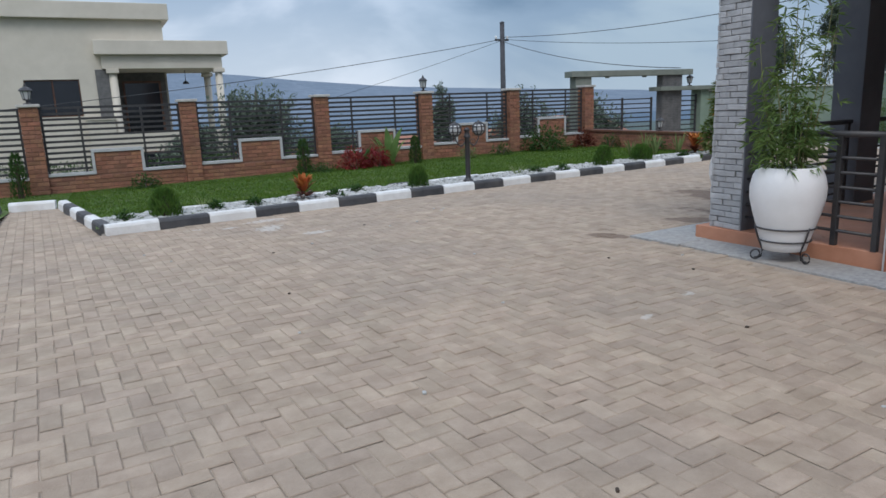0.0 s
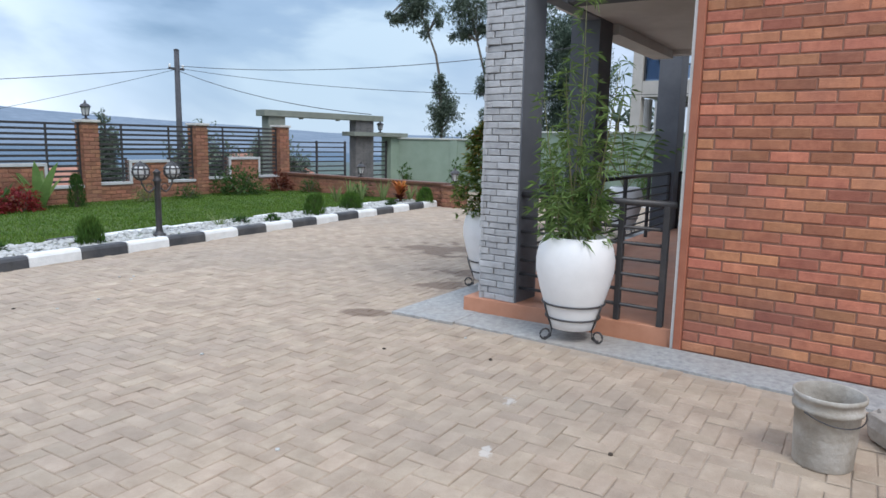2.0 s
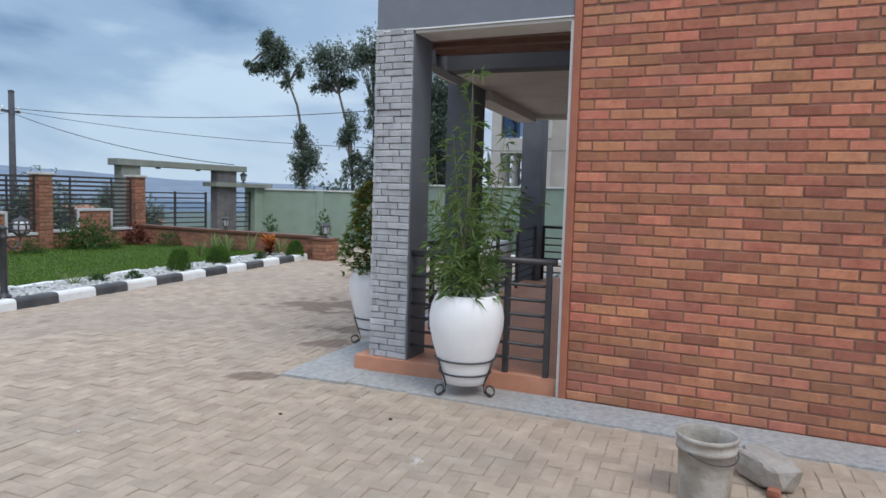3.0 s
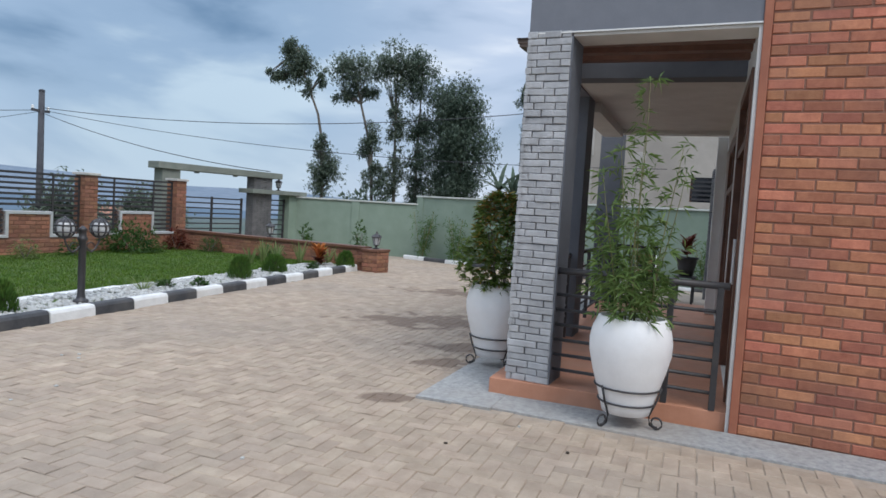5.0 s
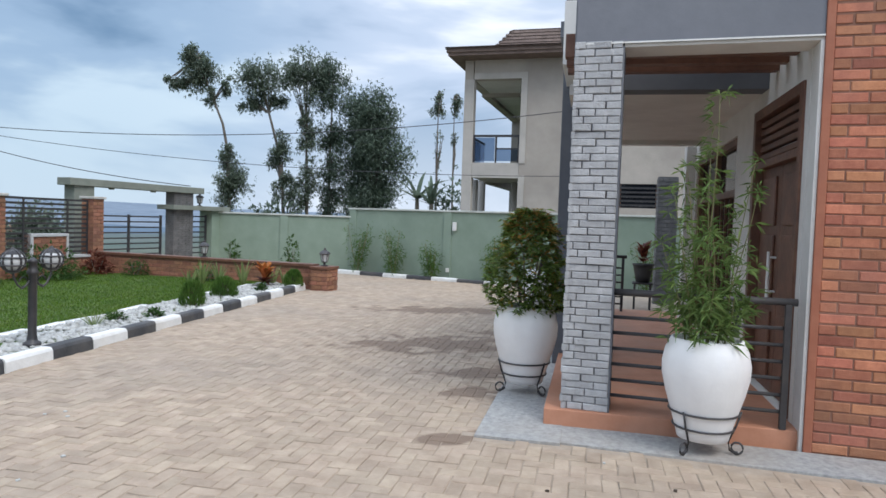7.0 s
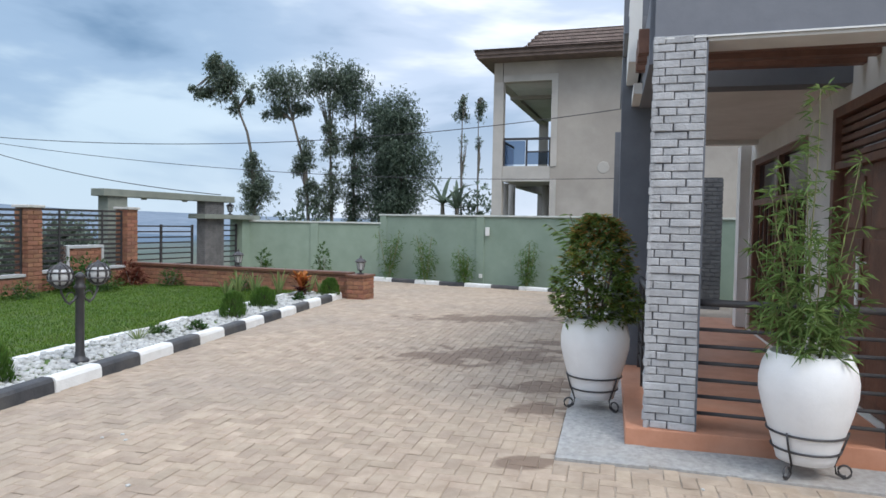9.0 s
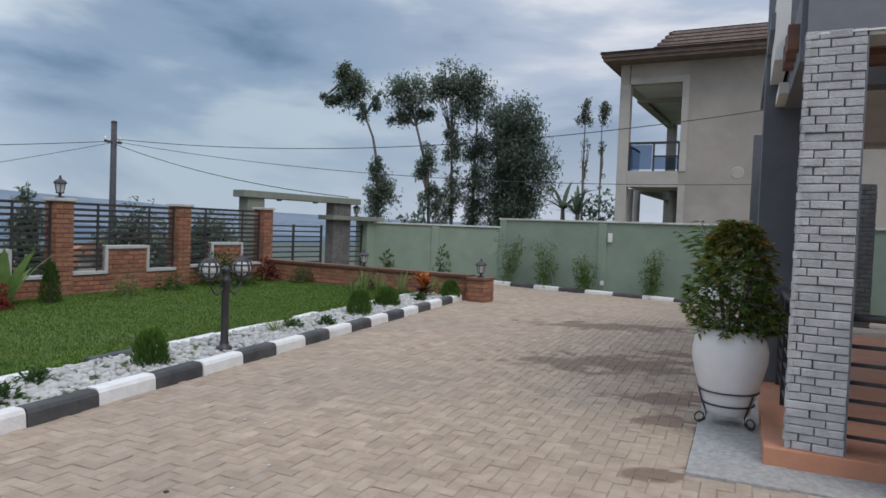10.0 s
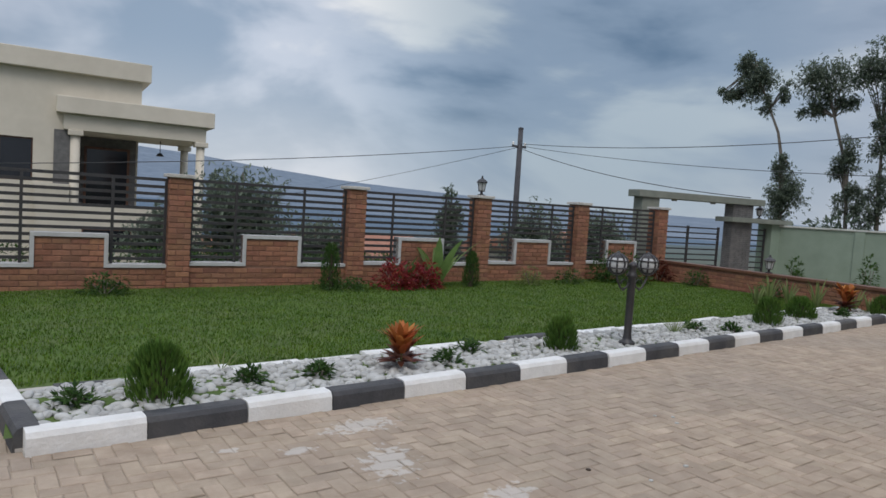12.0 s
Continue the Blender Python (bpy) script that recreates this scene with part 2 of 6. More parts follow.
M_TERRA2 = mat("terracotta_corner_paint", (0.30, 0.10, 0.055), (0.37, 0.14, 0.08), scale=5, rough=0.7, bump=0.3, dirt=(0.22, 0.10, 0.07), dirt_scale=1.8, dirt_amount=0.5)
M_APRON = mat("pebbled_concrete", (0.23, 0.235, 0.235), (0.40, 0.40, 0.39), scale=22, detail=3, rough=0.75, bump=0.5, bump_scale=40, dirt=(0.36, 0.31, 0.26), dirt_scale=0.9, dirt_amount=0.7)
M_WOOD = mat("dark_brown_wood", (0.115, 0.05, 0.03), (0.19, 0.088, 0.053), scale=7, rough=0.5, bump=0.3, dirt=(0.06, 0.03, 0.02), dirt_scale=3, dirt_amount=0.5)
M_POT = mat("white_glazed_pot", (0.74, 0.74, 0.74), (0.82, 0.82, 0.815), scale=3, rough=0.45, bump=0.15, bump_scale=35, dirt=(0.62, 0.61, 0.59), dirt_scale=2.5, dirt_amount=0.5)
M_SOIL = mat("potting_soil", (0.035, 0.025, 0.018), (0.075, 0.055, 0.04), scale=20, rough=0.95, bump=0.8)
M_BUCKET = mat("mortar_stained_bucket", (0.25, 0.22, 0.18), (0.37, 0.335, 0.285), scale=6, rough=0.85, bump=0.6, bump_scale=40, dirt=(0.50, 0.47, 0.43), dirt_scale=7, dirt_amount=0.85)
M_RUBBLE = mat("broken_concrete", (0.27, 0.24, 0.205), (0.38, 0.34, 0.30), scale=9, rough=0.95, bump=0.8, bump_scale=30)
M_PEBBLE = mat("white_pebble", (0.33, 0.33, 0.315), (0.49, 0.49, 0.475), scale=9, rough=0.75, bump=0.3, island=0.16)
M_LAWN = mat("lawn_turf", (0.034, 0.078, 0.008), (0.085, 0.14, 0.016), scale=2.4, detail=9, rough=0.9, bump=0.9, bump_scale=28, dirt=(0.10, 0.11, 0.04), dirt_scale=1.1, dirt_amount=0.5)
M_BLADE = leaf_mat("grass_blade", (0.046, 0.112, 0.008), (0.115, 0.188, 0.018), 0.45)
M_CONIFER = leaf_mat("thuja_green", (0.05, 0.115, 0.022), (0.105, 0.19, 0.035), 0.3)
M_BUSH = leaf_mat("shrub_green", (0.035, 0.085, 0.02), (0.075, 0.14, 0.035), 0.4)
M_POTSHRUB = leaf_mat("glossy_shrub_green", (0.095, 0.155, 0.035), (0.18, 0.245, 0.06), 0.5, 0.4)
M_TIP = leaf_mat("reddish_young_leaf", (0.30, 0.13, 0.04), (0.34, 0.26, 0.06), 0.35)
M_BAMBOO = leaf_mat("bamboo_leaf", (0.105, 0.18, 0.05), (0.21, 0.295, 0.095), 0.4)
M_CROTON = leaf_mat("orange_croton_leaf", (0.36, 0.10, 0.035), (0.55, 0.22, 0.06), 0.4)
M_CROTONDARK = leaf_mat("dark_croton_leaf", (0.10, 0.025, 0.02), (0.16, 0.05, 0.025), 0.4)
M_RED = leaf_mat("red_shrub_leaf", (0.20, 0.022, 0.025), (0.34, 0.05, 0.045), 0.45)
M_STRAP = leaf_mat("strap_leaf", (0.12, 0.17, 0.06), (0.24, 0.27, 0.10), 0.3)
M_STEM = mat("plant_stem", (0.12, 0.13, 0.045), (0.20, 0.19, 0.08), scale=8, rough=0.7)
M_BARK = mat("tree_bark", (0.11, 0.095, 0.08), (0.20, 0.175, 0.15), scale=5, rough=0.95, bump=0.6)
M_TREE = leaf_mat("grevillea_leaf", (0.12, 0.16, 0.12), (0.20, 0.24, 0.18), 0.35)
M_TREEDARK = leaf_mat("dark_tree_leaf", (0.10, 0.14, 0.105), (0.165, 0.21, 0.155), 0.4)
M_VALLEY = mat("valley_green", (0.035, 0.06, 0.022), (0.085, 0.105, 0.045), scale=0.05, detail=9, rough=0.95, dirt=(0.16, 0.11, 0.07), dirt_scale=0.02, dirt_amount=0.4)
M_CEMENT = mat("grey_cement_render", (0.37, 0.335, 0.29), (0.48, 0.435, 0.385), scale=1.1, detail=9, rough=0.92, bump=0.4, bump_scale=14, dirt=(0.29, 0.26, 0.23), dirt_scale=0.45, dirt_amount=0.8)
M_CEMENTPALE = mat("pale_cement_trim", (0.40, 0.375, 0.34), (0.49, 0.46, 0.42), scale=1.5, rough=0.92, bump=0.3)
M_ROOF = mat("brown_roof_shingle", (0.105, 0.075, 0.062), (0.165, 0.12, 0.10), scale=3, rough=0.85, bump=0.4, island=0.16)
M_CREAM = mat("cream_house_paint", (0.57, 0.525, 0.44), (0.65, 0.60, 0.51), scale=1.2, rough=0.85, bump=0.15, dirt=(0.52, 0.47, 0.39), dirt_scale=0.4, dirt_amount=0.4)
M_STONECLAD = mat("grey_stone_cladding", (0.10, 0.10, 0.10), (0.175, 0.17, 0.168), scale=5, rough=0.9, bump=0.7)
M_GLASSDARK = mat("dark_window_glass", (0.012, 0.014, 0.018), (0.02, 0.022, 0.028), scale=1, rough=0.08)
M_GALV = mat("weathered_pole_wood", (0.05, 0.052, 0.06), (0.085, 0.085, 0.095), scale=4, rough=0.85)
M_CABLE = mat("black_cable", (0.045, 0.046, 0.05), rough=0.6)
M_SOCKET = mat("white_plastic", (0.68, 0.68, 0.66), (0.74, 0.74, 0.72), scale=8, rough=0.5)
M_CHAIR = mat("brown_seat", (0.20, 0.10, 0.055), (0.28, 0.15, 0.085), scale=8, rough=0.7)
M_DARKPOT = mat("black_clay_pot", (0.03, 0.03, 0.032), (0.05, 0.048, 0.048), scale=6, rough=0.6)
M_LOWHOUSE = mat("far_house_wall", (0.38, 0.34, 0.29), (0.5, 0.46, 0.4), scale=1, rough=0.9)
M_REDROOF = mat("far_red_roof", (0.30, 0.13, 0.085), (0.38, 0.19, 0.13), scale=1, rough=0.9)


def glass_mat(name, colour=(0.9, 0.93, 0.95), rough=0.03):
    m = bpy.data.materials.new(name)
    m.use_nodes = True
    p = m.node_tree.nodes["Principled BSDF"]
    p.inputs["Base Color"].default_value = (*colour, 1)
    p.inputs["Roughness"].default_value = rough
    p.inputs["Transmission Weight"].default_value = 1.0
    p.inputs["IOR"].default_value = 1.2
    return m


M_GLASS = glass_mat("clear_glass")
M_GLASSTINT = glass_mat("tinted_balcony_glass", (0.25, 0.32, 0.42))
M_FROST = mat("frosted_lamp_glass", (0.42, 0.43, 0.43), (0.52, 0.53, 0.53), scale=5, rough=0.25)


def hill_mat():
    """Wooded hills far off with pale specks of roofs and fields; haze is painted in as blue colour and a weak glow."""
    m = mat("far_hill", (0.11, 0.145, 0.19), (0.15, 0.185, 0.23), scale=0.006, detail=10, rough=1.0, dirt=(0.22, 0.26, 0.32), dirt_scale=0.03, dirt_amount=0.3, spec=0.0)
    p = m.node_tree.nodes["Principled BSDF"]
    # the hills glow faintly in their own colour to imitate hazy air
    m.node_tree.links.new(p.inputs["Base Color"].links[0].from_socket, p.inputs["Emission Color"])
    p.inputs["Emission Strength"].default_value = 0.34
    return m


M_HILL = hill_mat()


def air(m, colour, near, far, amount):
    """Paint the blue haze of the air into the base colour of what lies far off."""
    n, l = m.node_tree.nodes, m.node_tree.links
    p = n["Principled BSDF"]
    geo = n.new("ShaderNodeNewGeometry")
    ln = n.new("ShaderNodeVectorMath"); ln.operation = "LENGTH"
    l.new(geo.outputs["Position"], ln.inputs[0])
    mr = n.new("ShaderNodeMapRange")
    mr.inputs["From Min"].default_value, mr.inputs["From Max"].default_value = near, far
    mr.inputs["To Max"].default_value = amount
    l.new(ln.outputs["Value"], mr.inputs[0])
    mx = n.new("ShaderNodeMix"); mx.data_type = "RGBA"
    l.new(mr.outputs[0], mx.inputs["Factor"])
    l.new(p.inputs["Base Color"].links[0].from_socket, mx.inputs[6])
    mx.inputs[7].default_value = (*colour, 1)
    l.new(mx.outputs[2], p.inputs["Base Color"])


# distance haze over the valley, mixed into the ground's colour from 60 m
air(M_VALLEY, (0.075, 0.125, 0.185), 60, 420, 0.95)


# ---- mesh helpers ----
def finish(bm, name, material, smooth=False):
    me = bpy.data.meshes.new(name)
    bm.to_mesh(me)
    bm.free()
    me.materials.append(material)
    if smooth:
        for f in me.polygons:
            f.use_smooth = True
    return me


def part(name, bm, material=None, parent=None, label="", smooth=False, m=None):
    """One mesh object, under a thing or a part where one is given."""
    ob = new(name, bm if isinstance(bm, bpy.types.Mesh) else finish(bm, name, material, smooth))
    if parent:
        ob.parent = parent
    if m:
        ob.matrix_basis = m
    return tagged(ob, label)


def thing(name, label, category, m=None, group=""):
    ob = new(name)
    ob.empty_display_size = 0.1
    if m:
        ob.matrix_basis = m
    return tagged(ob, label, category, group)


def box(bm, x0, x1, y0, y1, z0, z1, bevel=0.0):
    made = bmesh.ops.create_cube(bm, size=1.0)["verts"]
    bmesh.ops.transform(bm, verts=made, matrix=Matrix.Translation(((x0 + x1) / 2, (y0 + y1) / 2, (z0 + z1) / 2)) @ Matrix.Diagonal((x1 - x0, y1 - y0, z1 - z0, 1)))
    if bevel:
        edges = list({e for v in made for e in v.link_edges})
        bmesh.ops.bevel(bm, geom=edges, offset=bevel, segments=2, affect="EDGES", profile=0.6)
    return bm


def boxed(*dims, bevel=0.0):
    return box(bmesh.new(), *dims, bevel=bevel)


def tube(bm, points, r, sides=8, taper=None):
    """A round bar along a line of points; taper gives a radius for each."""
    points = [Vector(p) for p in points]
    rings = []
    for i, p in enumerate(points):
        d = (points[min(i + 1, len(points) - 1)] - points[max(i - 1, 0)]).normalized()
        side = d.cross(Vector((0, 0, 1)))
        if side.length < 0.05:
            side = d.cross(Vector((1, 0, 0)))
        side.normalize()
        up = side.cross(d)
        rad = taper[i] if taper else r
        rings.append([bm.verts.new(p + (side * math.cos(a) + up * math.sin(a)) * rad) for a in (2 * math.pi * k / sides for k in range(sides))])
    for a, b in zip(rings, rings[1:]):
        for k in range(sides):
            bm.faces.new((a[k], a[(k + 1) % sides], b[(k + 1) % sides], b[k]))
    bm.faces.new(rings[0][::-1])
    bm.faces.new(rings[-1])
    return bm


def lathe(bm, profile, sides=24, cx=0.0, cy=0.0):
    """A turned shape: profile is radius, height from bottom to top."""
    rings = [[bm.verts.new((cx + r * math.cos(2 * math.pi * k / sides), cy + r * math.sin(2 * math.pi * k / sides), z)) for k in range(sides)] for r, z in profile]
    for a, b in zip(rings, rings[1:]):
        for k in range(sides):
            bm.faces.new((a[k], a[(k + 1) % sides], b[(k + 1) % sides], b[k]))
    bm.faces.new(rings[0][::-1])
    bm.faces.new(rings[-1])
    return bm


def ring(bm, radius, z, r, sides=24, cx=0.0, cy=0.0):
    loops = []
    for k in range(sides):
        a = 2 * math.pi * k / sides
        c, o = Vector((cx + radius * math.cos(a), cy + radius * math.sin(a), z)), Vector((math.cos(a), math.sin(a), 0))
        loops.append([bm.verts.new(c + (o * math.cos(b) + Vector((0, 0, 1)) * math.sin(b)) * r) for b in (0, math.pi / 3, 2 * math.pi / 3, math.pi, 4 * math.pi / 3, 5 * math.pi / 3)])
    for k in range(sides):
        a, b = loops[k], loops[(k + 1) % sides]
        for j in range(6):
            bm.faces.new((a[j], b[j], b[(j + 1) % 6], a[(j + 1) % 6]))
    return bm


def sheet(name, verts, faces, material):
    me = bpy.data.meshes.new(name)
    me.from_pydata([tuple(v) for v in verts], [], faces)
    me.materials.append(material)
    return me


class Leaves:
    """Many small bent leaves gathered into one mesh."""

    def __init__(self):
        self.v, self.f = [], []

    def add(self, base, way, length, width, droop=0.15):
        d = Vector(way).normalized()
        s = d.cross(Vector((random.uniform(-0.4, 0.4), random.uniform(-0.4, 0.4), 1)))
        if s.length < 0.05:
            s = Vector((1, 0, 0))
        s = s.normalized() * width / 2
        up = Vector((0, 0, -droop * length))
        base = Vector(base)
        i = len(self.v)
        self.v += [base, base + d * length * 0.45 + s, base + d * length + up, base + d * length * 0.45 - s]
        self.f += [(i, i + 1, i + 2), (i, i + 2, i + 3)]

    def blade(self, base, way, length, width, curve=0.3, steps=4):
        d = Vector(way).normalized()
        s = d.cross(Vector((0, 0, 1)))
        s = (s.normalized() if s.length > 0.05 else Vector((math.cos(random.uniform(0, 6.28)), math.sin(random.uniform(0, 6.28)), 0))) * width / 2
        flat = Vector((d.x, d.y, 0))
        flat = flat.normalized() if flat.length > 1e-3 else Vector((1, 0, 0))
        i = len(self.v)
        for k in range(steps + 1):
            u = k / steps
            c = Vector(base) + d * length * u + (flat * 0.5 - Vector((0, 0, 1))) * curve * length * u * u
            w = (1 - u) ** 0.6 * (0.55 + 0.9 * min(u * 3, 1) * 0.5) if k < steps else 0.03
            self.v += [c - s * w, c + s * w]
        for k in range(steps):
            a = i + 2 * k
            self.f.append((a, a + 1, a + 3, a + 2))

    def mesh(self, name, material):
        return sheet(name, self.v, self.f, material)


def rnd_dir():
    z, a = random.uniform(-1, 1), random.uniform(0, 2 * math.pi)
    r = math.sqrt(1 - z * z)
    return Vector((r * math.cos(a), r * math.sin(a), z))


# ---- layout ----
KERB_A, KERB_B = Vector((0.165, 8.615, 0)), Vector((13.41, 10.49, 0))
KERB_TURN = math.degrees(math.atan2(KERB_B.y - KERB_A.y, KERB_B.x - KERB_A.x))
KERB = pose(KERB_A.x, KERB_A.y, 0, 0, 0, KERB_TURN)
PORCH = pose(5.6, 4.2, 0, 0, 0, 3.7)


def fence_y(x):
    return 16.5 + 0.032 * (x - 8)


def drive_z(x):
    """The drive falls a little towards the green wall."""
    return -0.2 * max(0.0, min(1.0, (x - 13.0) / 6.5))


# ---- ground: one sheet to the horizon, falling into a valley beyond the fence ----
def ground_z(x, y):
    z = -0.32
    if y > 17.5:
        z -= min((y - 17.5) * 0.14, 60) * (1.0 if x < 40 else max(0.2, 1 - (x - 40) / 120))
    if x > 24:
        z -= min((x - 24) * 0.015, 30)
    if y < -40:
        z -= min((-40 - y) * 0.02, 15)
    return z


gv, gf = [], []
radii = [0, 6, 12, 18, 22, 26, 30, 36, 44, 56, 75, 100, 150, 220, 340, 520, 800, 1300, 2200, 4200]
SEG = 96
for r in radii:
    for k in range(SEG):
        a = 2 * math.pi * k / SEG
        x, y = 5 + r * math.cos(a), 6 + r * math.sin(a)
        gv.append((x, y, ground_z(x, y) + (noise.noise((x * 0.02, y * 0.02, 0)) * min(r * 0.012, 6) if r > 60 else 0)))
for i in range(len(radii) - 1):
    for k in range(SEG):
        a, b = i * SEG + k, i * SEG + (k + 1) % SEG
        gf.append((a, b, b + SEG, a + SEG))
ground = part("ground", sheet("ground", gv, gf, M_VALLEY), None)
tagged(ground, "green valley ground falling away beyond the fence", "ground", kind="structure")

# far ridges, higher towards the north and sinking to the east
def ridge(name, dist, top, label):
    v, f = [], []
    steps = 160
    for k in range(steps + 1):
        az = -70 + 200 * k / steps
        a = radians(az)
        e = top(az)
        wob = noise.fractal((az * 0.09, dist * 0.001, 0.3), 1.0, 2.0, 5) * 0.22
        h = math.tan(radians(max(0.15, e + wob))) * dist
        for u, d in ((0.0, 0.62), (0.35, 0.75), (0.7, 0.9), (1.0, 1.0)):
            z = -60 + (h + 60) * u + noise.noise((az * 0.25, u * 3, dist)) * 14 * u * (1 - u)
            v.append((dist * d * math.sin(a), dist * d * math.cos(a), z))
    for k in range(steps):
        for j in range(3):
            i = k * 4 + j
            f.append((i, i + 4, i + 5, i + 1))
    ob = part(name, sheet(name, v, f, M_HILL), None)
    for p in ob.data.polygons:
        p.use_smooth = True
    return tagged(ob, label, "hills", kind="structure")


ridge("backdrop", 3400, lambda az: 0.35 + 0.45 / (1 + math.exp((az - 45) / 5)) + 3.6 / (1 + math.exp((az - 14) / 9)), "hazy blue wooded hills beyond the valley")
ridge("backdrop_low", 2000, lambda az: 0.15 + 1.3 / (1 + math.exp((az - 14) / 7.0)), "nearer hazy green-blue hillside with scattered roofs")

# ---- paved drive bed and lawn ----
def bed_end(x):
    """How far the paving reaches towards the lawn."""
    if x < -1.2:
        return 7.75 + (x + 9.0) * math.tan(radians(KERB_TURN)) + 0.06
    if x < 0.1:
        return 12.25
    if x < 13.4:
        return KERB_A.y + (x - KERB_A.x) * (KERB_B.y - KERB_A.y) / (KERB_B.x - KERB_A.x) + 0.08
    return 17.6


bm = bmesh.new()
xs = [-13, -6, -1.21, -1.19, -0.6, 0.09, 0.11, 6, 13, 13.39, 13.41, 14.5, 16, 17.5, 19.5, 21.5]
low_edge = [bm.verts.new((x, -13, drive_z(x) - 0.005)) for x in xs]
high_edge = [bm.verts.new((x, bed_end(x), drive_z(x) - 0.005)) for x in xs]
for i in range(len(xs) - 1):
    bm.faces.new((low_edge[i], low_edge[i + 1], high_edge[i + 1], high_edge[i]))
drive = part("pavement", bm, M_SAND)
tagged(drive, "sandy bed of the herringbone concrete paver drive", "pavement", kind="structure")


def lawn_z(x, y):
    t = max(0.0, min(1.0, (y - 10.2) / 5.5))
    return 0.085 - (0.2 - 0.012 * max(0, min(x, 13))) * t + 0.02 * noise.noise((x * 0.8, y * 0.8, 0))


def lawn_mesh(x0, x1, y_low, y_high, nx, ny):
    v, f = [], []
    for j in range(ny + 1):
        for i in range(nx + 1):
            x = x0 + (x1 - x0) * i / nx
            a, b = y_low(x), y_high(x)
            y = a + (b - a) * j / ny
            v.append((x, y, lawn_z(x, y)))
    for j in range(ny):
        for i in range(nx):
            a = j * (nx + 1) + i
            f.append((a, a + 1, a + nx + 2, a + nx + 1))
    return v, f


def kerb_y(x):
    return KERB_A.y + (x - KERB_A.x) * (KERB_B.y - KERB_A.y) / (KERB_B.x - KERB_A.x)


v1, f1 = lawn_mesh(0.06, 13.75, lambda x: kerb_y(x) + 0.12, lambda x: fence_y(x) - 0.1, 60, 36)
v1b, f1b = lawn_mesh(-0.42, 0.06, lambda x: 12.1 - (x + 0.5) * 5.67 + 0.5, lambda x: 12.25, 6, 14)
v2, f2 = lawn_mesh(-9.0, 0.06, lambda x: 12.25, lambda x: fence_y(x) - 0.1, 40, 18)
v3, f3 = lawn_mesh(-9.0, -1.18, lambda x: 9.0, lambda x: 12.25, 40, 12)
lv, lf = [], []
for v, f in ((v1, f1), (v1b, f1b), (v2, f2), (v3, f3)):
    n0 = len(lv)
    lv += v
    lf += [tuple(i + n0 for i in q) for q in f]
lawn = part("lawn", sheet("lawn", lv, lf, M_LAWN))
tagged(lawn, "mown green lawn between the kerb and the brick fence", "lawn", kind="structure")

# ---- house: brick wall, upper band, porch shell ----
BRICK_L, BRICK_H, JOINT = 0.228, 0.0655, 0.012


def house_wall():
    bm = boxed(5.613, 5.9, -7.0, 2.425, -0.1, 4.6)
    return tagged(part("wall_west", bm, M_MORTAR), "red clay brick house wall with thin mortar joints", "wall", kind="structure")


wall_west = house_wall()
tagged(part("wall_corner_strip", boxed(5.585, 5.9, 2.425, 2.482, -0.02, 4.6, bevel=0.006), M_TERRA2), "brown-red painted corner strip beside the brick wall", "trim", kind="structure")
tagged(part("wall_corner_edge", boxed(5.605, 5.9, 2.482, 2.508, -0.01, 2.93, bevel=0.004), M_PLASTER), "thin pale plaster edge beside the corner strip", "trim", kind="structure")
# the rest of the house closes it off
bm = bmesh.new()
box(bm, 5.9, 15.0, -7.0, -6.8, -0.1, 4.6)
box(bm, 14.8, 15.0, -6.8, 2.6, -0.1, 4.6)
tagged(part("wall_back", bm, M_PLASTER), "plain plastered back walls of the house", "wall", kind="structure")
tagged(part("roof", boxed(5.62, 15.0, -7.0, 2.4, 4.6, 4.8), M_GREYWALL), "flat grey roof slab of the house", "roof", kind="structure")


def in_porch(ob):
    ob.matrix_basis = PORCH
    return ob


def wall_with_openings(bm, x0, x1, y0, y1, z0, z1, holes):
    """A wall along x with rectangular openings (x0, x1, z0, z1) right through it."""
    cuts = sorted(holes)
    at = x0
    for a, b, c, d in cuts:
        box(bm, at, a, y0, y1, z0, z1)
        if c > z0:
            box(bm, a, b, y0, y1, z0, c)
        if d < z1:
            box(bm, a, b, y0, y1, d, z1)
        at = b
    box(bm, at, x1, y0, y1, z0, z1)
    return bm


DOOR = (0.22, 1.80, 0.15, 2.72)
WIN = (2.65, 5.6, 0.15, 2.62)
bm = wall_with_openings(bmesh.new(), 0.12, 5.95, -1.95, -1.70, 0.0, 3.4, [DOOR, WIN])
in_porch(tagged(part("wall_porch", bm, M_PLASTER), "pale plastered porch wall with a door and a tall window", "wall", kind="structure"))
in_porch(tagged(part("wall_inner", boxed(0.3, 5.95, -2.6, -2.5, 0.0, 3.4), M_PLASTER), "plain wall inside the house", "wall", kind="structure"))
in_porch(tagged(part("wall_end_pilaster", boxed(5.7, 5.95, -1.7, -1.56, 0.15, 2.85, bevel=0.008), M_PLASTER), "pale plastered pilaster at the end of the porch wall", "pilaster", kind="structure"))
in_porch(tagged(part("floor_porch", boxed(-0.06, 6.85, -1.73, 0.13, -0.02, 0.14, bevel=0.008), M_TERRA), "worn terracotta-painted porch floor and step", "floor", kind="structure"))
in_porch(tagged(part("apron", boxed(-0.5, 8.6, -0.02, 0.6, -0.05, 0.018, bevel=0.004), M_APRON), "grey pebble-dash concrete apron round the porch", "pavement", kind="structure"))
tagged(part("apron_side", boxed(5.14, 5.585, -7.0, 4.22, -0.05, 0.014, bevel=0.004), M_APRON), "grey pebble-dash concrete strip along the brick wall", "pavement", kind="structure")

